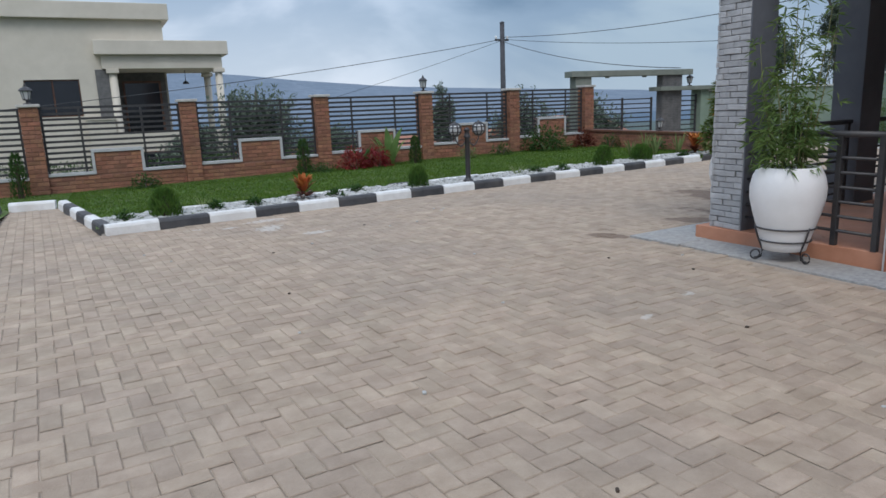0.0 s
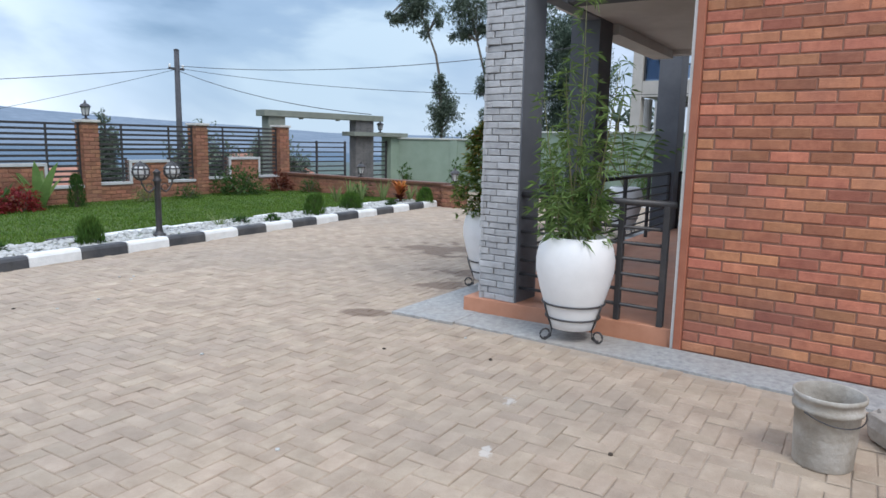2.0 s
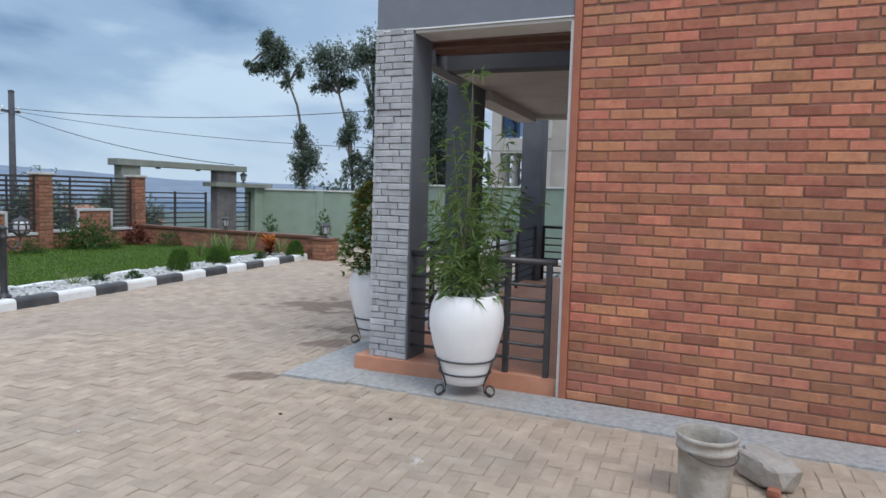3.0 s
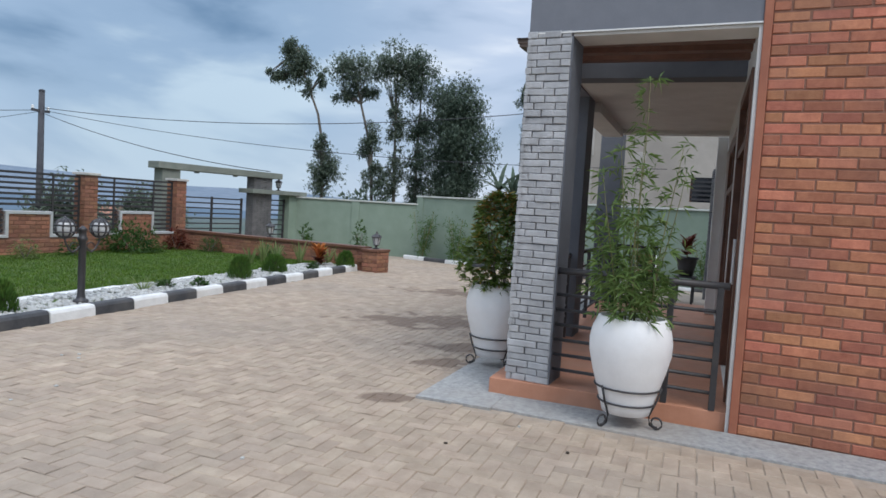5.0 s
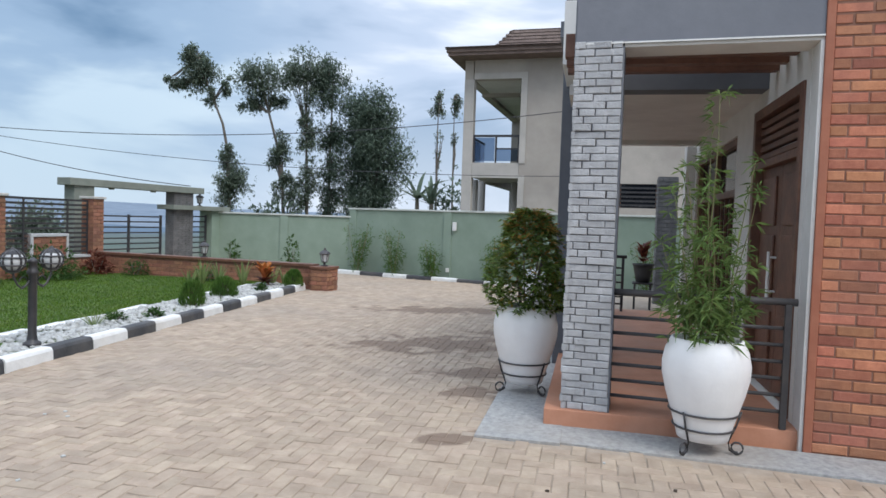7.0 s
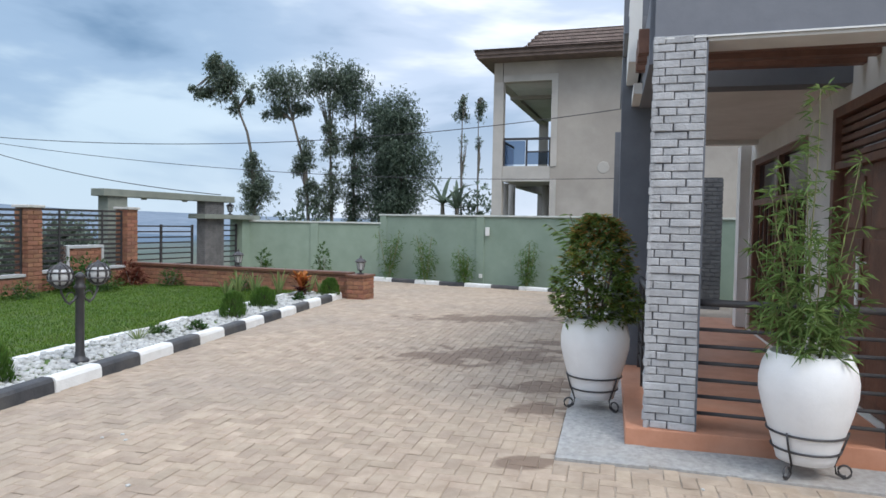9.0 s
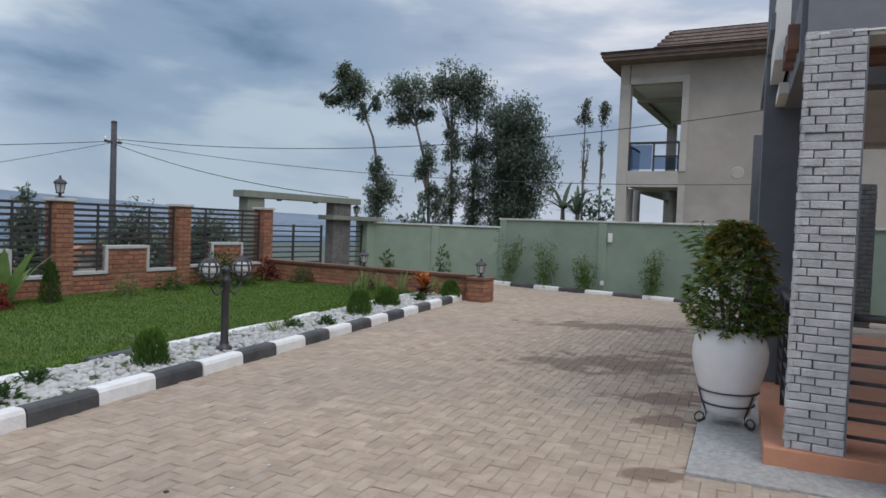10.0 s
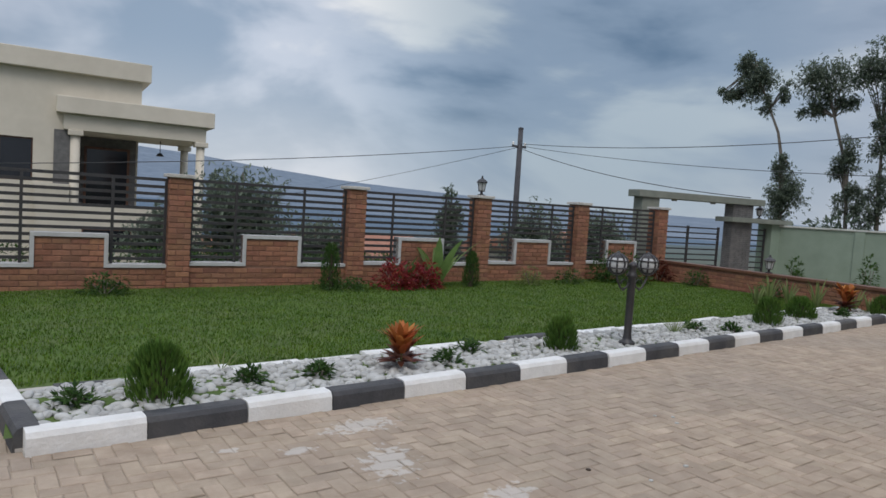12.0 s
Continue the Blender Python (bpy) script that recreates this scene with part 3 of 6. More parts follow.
# upper band over the porch mouth, soffit, ceiling and beams
BAND_Z = 2.93
tagged(part("beam_front", boxed(5.60, 5.93, 2.482, 4.2, BAND_Z + 0.03, 4.6, bevel=0.006), M_GREYWALL), "smooth blue-grey painted band above the porch opening", "beam", kind="structure")
tagged(part("beam_soffit", boxed(5.615, 5.93, 2.482, 3.84, BAND_Z, BAND_Z + 0.026), M_PLASTER), "pale underside of the band above the porch", "beam", kind="structure")
tagged(part("beam_drip_edge", boxed(5.592, 5.599, 2.482, 4.2, BAND_Z + 0.024, BAND_Z + 0.036), M_SOCKET), "thin white drip edge under the grey band", "trim", kind="structure")
in_porch(tagged(part("beam_side", boxed(0.34, 2.3, -0.14, 0.02, 2.86, 3.4, bevel=0.006), M_GREYWALL), "blue-grey beam between the corner column and the pier", "beam", kind="structure"))
in_porch(tagged(part("beam_inner", boxed(1.35, 1.6, -1.7, -0.14, 2.875, 3.4), M_PIER), "dark grey beam across the porch", "beam", kind="structure"))
in_porch(tagged(part("beam_far", boxed(5.2, 5.42, -1.7, 0.1, 2.82, 3.0), M_PLASTER), "pale beam at the far end of the porch", "beam", kind="structure"))
in_porch(tagged(part("beam_outer", boxed(2.75, 5.2, -0.2, 0.08, 2.76, 2.875), M_PLASTER), "pale beam along the porch edge", "beam", kind="structure"))
in_porch(tagged(part("ceiling", boxed(1.6, 5.2, -1.7, 0.1, 2.88, 2.98), M_PLASTER), "pale plastered porch ceiling", "ceiling", kind="structure"))
in_porch(tagged(part("roof_porch", boxed(1.4, 5.45, -1.9, 0.2, 3.4, 3.55), M_GREYWALL), "flat slab over the porch", "roof", kind="structure"))
for k, x in enumerate((0.42, 0.72, 1.02)):
    beam = in_porch(part("pergola_beam", boxed(x, x + 0.11, -1.7, 0.1, 2.97, 3.16, bevel=0.006), M_WOOD))
    tagged(beam, "dark brown wooden pergola beam over the porch mouth", "beam", "pergola beams")
in_porch(tagged(part("fascia", boxed(1.25, 2.3, 0.05, 0.16, 3.1, 3.7, bevel=0.005), M_SOCKET), "white fascia board above the porch edge", "fascia", kind="structure"))


def pier(label, x0, x1, y0, y1, z1):
    bm = boxed(x0, x1, y0, y1, 0.0, z1, bevel=0.008)
    return in_porch(tagged(part("pier", bm, M_PIER), label, "pillar", "porch piers", "structure"))


pier("tall dark grey painted pier at the porch edge", 2.3, 2.72, -0.14, 0.2, 4.6)
pier("dark grey painted pier at the porch corner", 6.2, 6.62, -0.1, 0.26, 3.15)


# ---- doors and window of the porch wall ----
def panelled_door():
    t = thing("door_1", "dark brown carved wooden double door, closed, with a louvred top", "door", PORCH @ pose(DOOR[0], -1.78, DOOR[2]))
    w, h = DOOR[1] - DOOR[0], DOOR[3] - DOOR[2]
    bm = bmesh.new()
    box(bm, 0, 0.09, -0.06, 0.1, 0, h, 0.006)
    box(bm, w - 0.09, w, -0.06, 0.1, 0, h, 0.006)
    box(bm, 0.09, w - 0.09, -0.06, 0.1, h - 0.09, h, 0.006)
    box(bm, 0.09, w - 0.09, -0.05, 0.09, h - 0.56, h - 0.49, 0.006)
    part("door_frame", bm, M_WOOD, t)
    for k in range(5):
        z = h - 0.47 + k * 0.077
        part("louvre", boxed(0.092, w - 0.092, -0.01, 0.05, z, z + 0.05, bevel=0.008), M_WOOD, t)
    for a in (0.095, w / 2 + 0.003):
        leaf = part("door_leaf", boxed(a, a + w / 2 - 0.098, -0.03, 0.012, 0.01, h - 0.562), M_WOOD, t)
        for z0, z1 in ((0.12, 0.72), (0.82, 1.4), (1.48, 1.92)):
            part("panel", boxed(a + 0.13, a + w / 2 - 0.23, 0.012, 0.035, z0, z1, bevel=0.012), M_WOOD, leaf)
    bm = tube(bmesh.new(), [(w / 2 + 0.07, 0.075, 0.85), (w / 2 + 0.07, 0.075, 1.25)], 0.014)
    tube(bm, [(w / 2 + 0.07, 0.0, 0.9), (w / 2 + 0.07, 0.075, 0.9)], 0.01)
    tube(bm, [(w / 2 + 0.07, 0.0, 1.2), (w / 2 + 0.07, 0.075, 1.2)], 0.01)
    part("handle", bm, M_SOCKET, t, "pale metal pull handle")
    return tagged(t, kind="structure")


def tall_window():
    t = thing("window_1", "tall dark wood framed window with glazing bars and dark glass", "window", PORCH @ pose(WIN[0], -1.80, WIN[2]))
    w, h = WIN[1] - WIN[0], WIN[3] - WIN[2]
    bm = bmesh.new()
    for a in (0, w / 2 - 0.04, w - 0.08):
        box(bm, a, a + 0.08, -0.05, 0.07, 0, h, 0.005)
    for z in (0, h - 0.66, h - 0.08):
        box(bm, 0.08, w / 2 - 0.04, -0.05, 0.07, z, z + 0.08, 0.005)
        box(bm, w / 2 + 0.04, w - 0.08, -0.05, 0.07, z, z + 0.08, 0.005)
    part("window_frame", bm, M_WOOD, t)
    for a, b in ((0.08, w / 2 - 0.04), (w / 2 + 0.04, w - 0.08)):
        part("pane", boxed(a, b, -0.006, 0.006, 0.08, h - 0.66), M_GLASSDARK, t)
        part("pane", boxed(a, b, -0.006, 0.006, h - 0.58, h - 0.08), M_GLASSDARK, t)
        for k in range(1, 5):
            x = a + (b - a) * k / 5
            part("glazing_bar", boxed(x - 0.012, x + 0.012, 0.008, 0.04, 0.08, h - 0.66), M_WOOD, t)
    return tagged(t, kind="structure")


panelled_door()
tall_window()


# ---- corner column of grey bricks ----
def brick_mesh(name, l, d, h, material, chamfer=0.006):
    """A brick with worn, chamfered front edges; its front faces -x, its length runs along y."""
    bm = bmesh.new()
    c = chamfer
    back = [bm.verts.new((d, y, z)) for y, z in ((0, 0), (l, 0), (l, h), (0, h))]
    mid_ = [bm.verts.new((c, y, z)) for y, z in ((0, 0), (l, 0), (l, h), (0, h))]
    front = [bm.verts.new((0, y, z)) for y, z in ((c, c), (l - c, c), (l - c, h - c), (c, h - c))]
    for a, b in ((back, mid_), (mid_, front)):
        for k in range(4):
            bm.faces.new((a[k], b[k], b[(k + 1) % 4], a[(k + 1) % 4]))
    bm.faces.new(front[::-1])
    bmesh.ops.recalc_face_normals(bm, faces=bm.faces)
    return finish(bm, name, material)


def grey_column():
    t = part("corner_column", boxed(5.612, 5.93, 3.85, 4.188, 0.13, 2.985), M_GREYJOINT)
    tagged(t, "corner column of rough grey-painted bricks with dark joints", "column", kind="structure")
    rng = random.Random(5)
    courses = 50
    pitch = 2.84 / courses
    shapes = {}

    def piece(l):
        key = round(l, 3)
        if key not in shapes:
            shapes[key] = brick_mesh("brick", key, 0.03, pitch - 0.005, M_GREYBRICK, 0.005)
        return shapes[key]

    for c in range(courses):
        z = 0.14 + c * pitch
        cut = rng.choice(((0.17, 0.175), (0.205, 0.14), (0.185, 0.115, 0.04))) if c % 2 == 0 else rng.choice(((0.09, 0.17, 0.08), (0.105, 0.24), (0.075, 0.19, 0.075)))
        # the face towards the drive's head
        y = 3.845
        for l in cut:
            part("brick", piece(l), M_GREYBRICK, t, m=Matrix.Translation((5.592 + rng.uniform(-0.006, 0.006), y + rng.uniform(0, 0.006), z)) @ pose(0, 0, 0, rng.uniform(-1.2, 1.2), 0, rng.uniform(-2.0, 2.0)))
            y += l + 0.008
        # the face towards the lawn
        x = 5.945
        for l in cut[::-1]:
            part("brick", piece(l), M_GREYBRICK, t, m=Matrix.Translation((x - l - 0.003, 4.208 + rng.uniform(-0.006, 0.006), z)) @ pose(0, 0, 0, 0, 0, -90))
            x -= l + 0.008
    # inner face, smooth dark render
    part("inner_render", boxed(5.60, 5.945, 3.835, 3.849, 0.14, 2.93), M_PIER, t, "smooth dark render on the inner face")
    return t


grey_column()


# ---- porch railings ----
def railing(m, length, label, z0=0.0, top=0.93, uprights=(0.0, 1.0), bars=6, post=0.046):
    t = thing("railing", label, "railing", m, "porch railings")
    for u in uprights:
        x = u * length
        part("post", boxed(x - post / 2, x + post / 2, -post / 2, post / 2, z0, top, bevel=0.006), M_IRON, t)
    part("handrail", tube(bmesh.new(), [(-0.06, 0, top), (length + 0.06, 0, top)], 0.027, 12), M_IRON, t, smooth=True)
    for k in range(bars):
        z = 0.127 + k * (top - 0.32) / (bars - 1)
        part("bar", tube(bmesh.new(), [(0, 0, z), (length, 0, z)], 0.014, 8), M_IRON, t, smooth=True)
    return t


FLOOR_Z = 0.14
railing(pose(5.66, 2.61, FLOOR_Z, 0, 0, 90), 1.25, "black iron side railing of the porch with horizontal bars", uprights=(0.0, 0.275, 1.0))
railing(PORCH @ pose(0.42, -0.05, FLOOR_Z), 1.8, "black iron railing between the grey column and the pier", uprights=(0.0, 0.5, 1.0))
railing(PORCH @ pose(2.8, -0.02, FLOOR_Z), 3.4, "black iron railing along the front of the porch", uprights=(0.0, 0.33, 0.66, 1.0))
railing(PORCH @ pose(6.5, -0.72, FLOOR_Z, 0, 0, 90), 0.6, "short black iron railing at the far end of the porch", uprights=(0.0, 1.0))


# ---- pots and their plants ----
def scroll_leg(bm, angle):
    """A flat-iron leg that ends in a scroll at the foot."""
    o = Vector((math.cos(angle), math.sin(angle), 0))
    pts = [o * 0.246 + Vector((0, 0, 0.305)), o * 0.215 + Vector((0, 0, 0.2)), o * 0.17 + Vector((0, 0, 0.09)), o * 0.18 + Vector((0, 0, 0.03))]
    for k in range(13):
        a = -math.pi / 2 + k * 2 * math.pi / 12 * 1.05
        r = 0.045 - 0.0012 * k
        pts.append(o * (0.225 + math.cos(a) * r) + Vector((0, 0, 0.052 + math.sin(a) * r)))
    return tube(bm, pts, 0.0075, 6)


def tall_pot(x, y, z, label, turn=0.0):
    t = thing("plant_pot", label, "plant pot", pose(x, y, z, 0, 0, turn), "white pots on iron stands")
    prof = [(r * 0.96, 0.092 + (h - 0.06) * 0.89) for r, h in ((0.165, 0.06), (0.18, 0.065), (0.195, 0.13), (0.225, 0.24), (0.275, 0.42), (0.305, 0.56), (0.308, 0.66), (0.29, 0.76), (0.262, 0.825), (0.255, 0.84), (0.25, 0.852), (0.238, 0.855), (0.232, 0.84), (0.235, 0.80), (0.22, 0.79))]
    part("pot", lathe(bmesh.new(), prof, 40), M_POT, t, smooth=True)
    part("soil", lathe(bmesh.new(), [(0.1, 0.70), (0.205, 0.702), (0.2, 0.73), (0.12, 0.745)], 20), M_SOIL, t, "dark potting soil")
    stand = part("stand", ring(ring(bmesh.new(), 0.237, 0.29, 0.0075), 0.206, 0.18, 0.0075), M_IRON, t, "black wrought-iron stand", smooth=True)
    for k in range(3):
        part("leg", scroll_leg(bmesh.new(), 2 * math.pi * k / 3 + 0.9), M_IRON, stand, smooth=True)
    return t


def bamboo(x, y, z):
    t = thing("bamboo_plant", "young bamboo with narrow green leaves in a white pot", "potted plant", pose(x, y, z))
    rng = random.Random(11)
    leaves = Leaves()

    def star(c, way, n, size):
        """A fan of narrow leaves at the end of a twig."""
        for k in range(n):
            d = Vector(way) * 0.6 + rnd_dir()
            d.z = d.z * 0.7 - 0.1
            leaves.add(c, d, size * rng.uniform(0.7, 1.15), size * rng.uniform(0.10, 0.15), 0.25)

    # foot, height, lean along x and y, and how leafy each cane is
    canes = [(-0.03, 0.03, 1.76, 0.01, -0.01, 0.8), (0.05, 0.09, 1.28, 0.02, 0.07, 1.4), (-0.06, 0.12, 1.08, -0.05, 0.12, 1.6), (0.02, 0.01, 1.4, 0.05, 0.0, 1.2), (0.08, 0.03, 1.12, 0.1, 0.05, 1.5),
             (0.0, -0.12, 1.3, 0.03, -0.09, 0.5), (0.06, -0.09, 1.1, 0.0, -0.16, 0.55), (-0.08, 0.0, 0.8, -0.14, 0.02, 1.6), (0.03, 0.14, 0.72, 0.04, 0.24, 1.4), (-0.04, -0.08, 0.6, -0.1, -0.22, 1.2)]
    for k, (bx, by, h, lx, ly, leafy) in enumerate(canes):
        base = Vector((bx, by, 0))

        def bend(u):
            return base + Vector((lx * h * u + 0.02 * math.sin(5 * u + k), ly * h * u + 0.02 * math.cos(4 * u + k), h * u))

        part("stem", tube(bmesh.new(), [bend(j / 7) for j in range(8)], 0.006, 6, [0.0075 - 0.0008 * j for j in range(8)]), M_STEM, t, smooth=True)
        nodes = int(h / 0.075)
        for j in range(2, nodes + 1):
            u = j / nodes
            for q in range(max(1, round(leafy * rng.uniform(1.2, 2.6) * (1.25 - 0.75 * u)))):
                a = rng.uniform(0, 6.28)
                way = Vector((math.cos(a), math.sin(a), rng.uniform(0.1, 0.7)))
                tip = bend(u) + way * rng.uniform(0.05, 0.2) * (1.15 - 0.7 * u)
                star(tip, way, rng.randint(5, 8), rng.uniform(0.085, 0.12))
        star(bend(1.0), (0, 0, 1), 7, 0.1)
    for k in range(85):
        a, r = rng.uniform(0, 6.28), rng.uniform(0.05, 0.28)
        star((math.cos(a) * r, math.sin(a) * r, rng.uniform(0.04, 0.36)), (math.cos(a), math.sin(a), 0.4), 6, 0.115)
    part("foliage", leaves.mesh("foliage", M_BAMBOO), M_BAMBOO, t)
    return t


def pot_shrub(x, y, z):
    t = thing("potted_shrub", "dense dark green shrub with reddish tips in a white pot", "potted plant", pose(x, y, z))
    rng = random.Random(21)
    for k in range(7):
        a = rng.uniform(0, 6.28)
        part("stem", tube(bmesh.new(), [(0.06 * math.cos(a), 0.06 * math.sin(a), 0), (0.1 * math.cos(a), 0.1 * math.sin(a), 0.25), (0.15 * math.cos(a), 0.15 * math.sin(a), 0.5)], 0.008, 6), M_BARK, t)
    leaves, tips = Leaves(), Leaves()
    for k in range(980):
        u = rng.random()
        h = -0.03 + 0.92 * u
        rad = 0.05 + 0.30 * math.sqrt(1 - u * u) * (0.85 + 0.5 * u * (1 - u))
        a = rng.uniform(0, 6.28)
        r = rad * math.sqrt(rng.uniform(0.25, 1.1)) * (1 + 0.2 * math.sin(a * 3 + h * 9))
        c = Vector((math.cos(a) * r, math.sin(a) * r, h))
        for w in range(6):
            b = a + rng.uniform(-1.3, 1.3)
            d = Vector((math.cos(b), math.sin(b), rng.uniform(-0.5, 0.7)))
            red = rng.random() < 0.05 + 0.6 * max(0, u - 0.4)
            (tips if red else leaves).add(c, d, rng.uniform(0.06, 0.095), rng.uniform(0.02, 0.03), 0.15)
    part("foliage", leaves.mesh("foliage", M_POTSHRUB), M_POTSHRUB, t)
    part("young_leaves", tips.mesh("young_leaves", M_TIP), M_TIP, t, "yellow and reddish young leaves")
    return t


def palm(x, y, z):
    t = thing("potted_palm", "small feathery palm with arching fronds in a white pot", "potted plant", pose(x, y, z))
    rng = random.Random(31)
    for k in range(11):
        a = k * 2.4
        tilt = 0.35 + 0.05 * k
        leaves = Leaves()
        spine = []
        for j in range(9):
            u = j / 8
            spine.append(Vector((math.cos(a) * u * tilt * 1.0, math.sin(a) * u * tilt * 1.0, 1.25 * u * (1.05 - tilt * 0.55 * u))))
        for j in range(2, 9):
            for s in (-1, 1):
                d = Vector((math.cos(a) * 0.5 - math.sin(a) * s, math.sin(a) * 0.5 + math.cos(a) * s, 0.15))
                leaves.add(spine[j], d, 0.27 * (1.1 - abs(j - 5) * 0.12), 0.022, 0.3)
        fr = part("frond", tube(bmesh.new(), spine, 0.007, 5), M_STEM, t)
        part("frond_blade", leaves.mesh("frond_blade", M_BAMBOO), M_BAMBOO, fr)
    return t


def croton(x, y, z, label, h=0.5, leafy=M_CROTON, low=M_CROTONDARK, seed=1, n=46, name="croton_plant", size=1.0):
    t = thing(name, label, "plant", pose(x, y, z))
    rng = random.Random(seed)
    up, dn = Leaves(), Leaves()
    for k in range(n):
        a = k * 2.4 + rng.uniform(-0.3, 0.3)
        u = rng.random()
        d = Vector((math.cos(a), math.sin(a), rng.uniform(0.8, 2.6) if u > 0.35 else rng.uniform(0.0, 0.7)))
        base = Vector((math.cos(a) * 0.04, math.sin(a) * 0.04, h * (0.15 + 0.55 * u)))
        (up if u > 0.38 else dn).blade(base, d, rng.uniform(0.17, 0.28) * size, rng.uniform(0.075, 0.11) * size, 0.2)
    part("stem", tube(bmesh.new(), [(0, 0, -0.03), (0.01, 0, h * 0.4), (0, 0.01, h * 0.75)], 0.014, 6), M_STEM, t)
    part("foliage", up.mesh("foliage", leafy), leafy, t)
    if dn.v:
        part("lower_leaves", dn.mesh("lower_leaves", low), low, t, "darker lower leaves")
    return t


POT1, POT2, POT3 = (5.34, 3.18), (6.48, 4.64), (11.55, 5.22)
tall_pot(*POT1, 0.016, "tall white pot on a black iron stand, holding bamboo", -28)
tall_pot(*POT2, 0.018, "tall white pot on a black iron stand, holding a shrub", 65)
tall_pot(*POT3, 0.018, "tall white pot on a black iron stand, holding a palm", 40)
bamboo(POT1[0], POT1[1], 0.016 + 0.73)
pot_shrub(POT2[0], POT2[1], 0.018 + 0.79)
palm(POT3[0], POT3[1], 0.018 + 0.74)

# dark pot with a croton past the porch end, on a low stand
t = thing("pot_stand", "low dark stand under a black plant pot", "stand", pose(14.27, 3.55, drive_z(14.27)))
for dx, dy in ((-0.15, -0.15), (0.15, -0.15), (-0.15, 0.15), (0.15, 0.15)):
    part("leg", boxed(dx - 0.02, dx + 0.02, dy - 0.02, dy + 0.02, 0, 0.5), M_IRON, t)
part("top", boxed(-0.2, 0.2, -0.2, 0.2, 0.5, 0.53, bevel=0.005), M_IRON, t)
t = thing("plant_pot", "black tapered plant pot on a low stand", "plant pot", pose(14.27, 3.55, drive_z(14.27) + 0.53))
part("pot", lathe(bmesh.new(), [(0.13, 0), (0.17, 0.2), (0.2, 0.34), (0.215, 0.34), (0.215, 0.37), (0.19, 0.37), (0.18, 0.33)], 24), M_DARKPOT, t, smooth=True)
part("soil", lathe(bmesh.new(), [(0.1, 0.325), (0.185, 0.327), (0.1, 0.335)], 16), M_SOIL, t)
croton(14.27, 3.55, drive_z(14.27) + 0.86, "bronze-red croton in a black pot", 0.5, M_CROTONDARK, M_CROTONDARK, 8, 50)


# ---- bucket and rubble by the brick wall ----
def bucket():
    t = thing("bucket", "old plastic bucket caked with dry mortar, standing on the pavers", "bucket", pose(4.22, 1.325, 0.0))
    t.scale = (0.8, 0.8, 0.85)
    prof = [(0.155, 0.0), (0.163, 0.012), (0.172, 0.18), (0.178, 0.325), (0.192, 0.327), (0.194, 0.35), (0.184, 0.354), (0.186, 0.395), (0.197, 0.398), (0.198, 0.422), (0.190, 0.426), (0.183, 0.42), (0.176, 0.33), (0.166, 0.15), (0.15, 0.12)]
    bm = lathe(bmesh.new(), prof, 36)
    for v in bm.verts:
        k = noise.noise(v.co * 9) * 0.006
        v.co.x += k
        v.co.y += k * 0.6
    part("body", bm, M_BUCKET, t, smooth=True)
    part("mortar_dregs", lathe(bmesh.new(), [(0.05, 0.118), (0.158, 0.122), (0.13, 0.15), (0.04, 0.16)], 14), M_RUBBLE, t, "dried mortar in the bottom")
    bm = tube(bmesh.new(), [(math.cos(a) * 0.2, math.sin(a) * 0.2, 0.335 + 0.0 * a - 0.05 * math.sin((a - 2.6) / 2.6 * math.pi)) for a in [2.6 + 2.6 * k / 12 for k in range(13)]], 0.004, 6)
    part("handle", bm, M_IRON, t, "thin wire handle")
    return t


bucket()
rng = random.Random(3)


def chunk(name, x, y, z, sx, sy, sz, material, label, category, seed):
    bm = bmesh.new()
    bmesh.ops.create_icosphere(bm, subdivisions=3, radius=1.0)
    for v in bm.verts:
        c = v.co
        v.co = Vector((math.copysign(abs(c.x) ** 0.55 * sx, c.x), math.copysign(abs(c.y) ** 0.55 * sy, c.y), math.copysign(abs(c.z) ** 0.55 * sz, c.z))) * (1 + 0.16 * noise.noise(c * 2.2 + Vector((seed, 0, 0))))
    low = min(v.co.z for v in bm.verts)
    for v in bm.verts:
        v.co.z -= low
    ob = part(name, bm, material, m=pose(x, y, z, 0, 0, seed * 37))
    return tagged(ob, label, category)


chunk("concrete_block", 4.62, 1.02, 0.0, 0.19, 0.11, 0.09, M_RUBBLE, "broken concrete block lying beside the bucket", "block", 1)
chunk("stone", 4.42, 0.98, 0.0, 0.035, 0.03, 0.025, M_TERRA2, "small reddish stone beside the bucket", "stone", 2)
chunk("stone", 4.0, 0.72, 0.0, 0.05, 0.04, 0.03, M_RUBBLE, "small piece of broken concrete on the pavers", "stone", 4)
for k in range(26):
    x, y = rng.uniform(0.3, 5.0), rng.uniform(0.6, 8.0)
    chunk("pebble", x, y, 0.0, rng.uniform(0.007, 0.016), rng.uniform(0.007, 0.014), 0.006, M_PEBBLE if k % 3 else M_SOIL, "small loose stone on the pavers", "pebble", k)["group"] = "loose stones"


# ---- kerbs ----
def kerb_stone_mesh(name, l, material):
    bm = bmesh.new()
    prof = [(0, -0.08), (0.012, 0.10), (0.03, 0.13), (0.055, 0.138), (0.14, 0.138), (0.15, 0.13), (0.15, -0.08)]
    a = [bm.verts.new((0.004, y, z)) for y, z in prof]
    b = [bm.verts.new((l - 0.004, y, z)) for y, z in prof]
    n = len(prof)
    for k in range(n):
        bm.faces.new((a[k], a[(k + 1) % n], b[(k + 1) % n], b[k]))
    bm.faces.new(a[::-1])
    bm.faces.new(b)
    bmesh.ops.recalc_face_normals(bm, faces=bm.faces)
    return finish(bm, name, material)


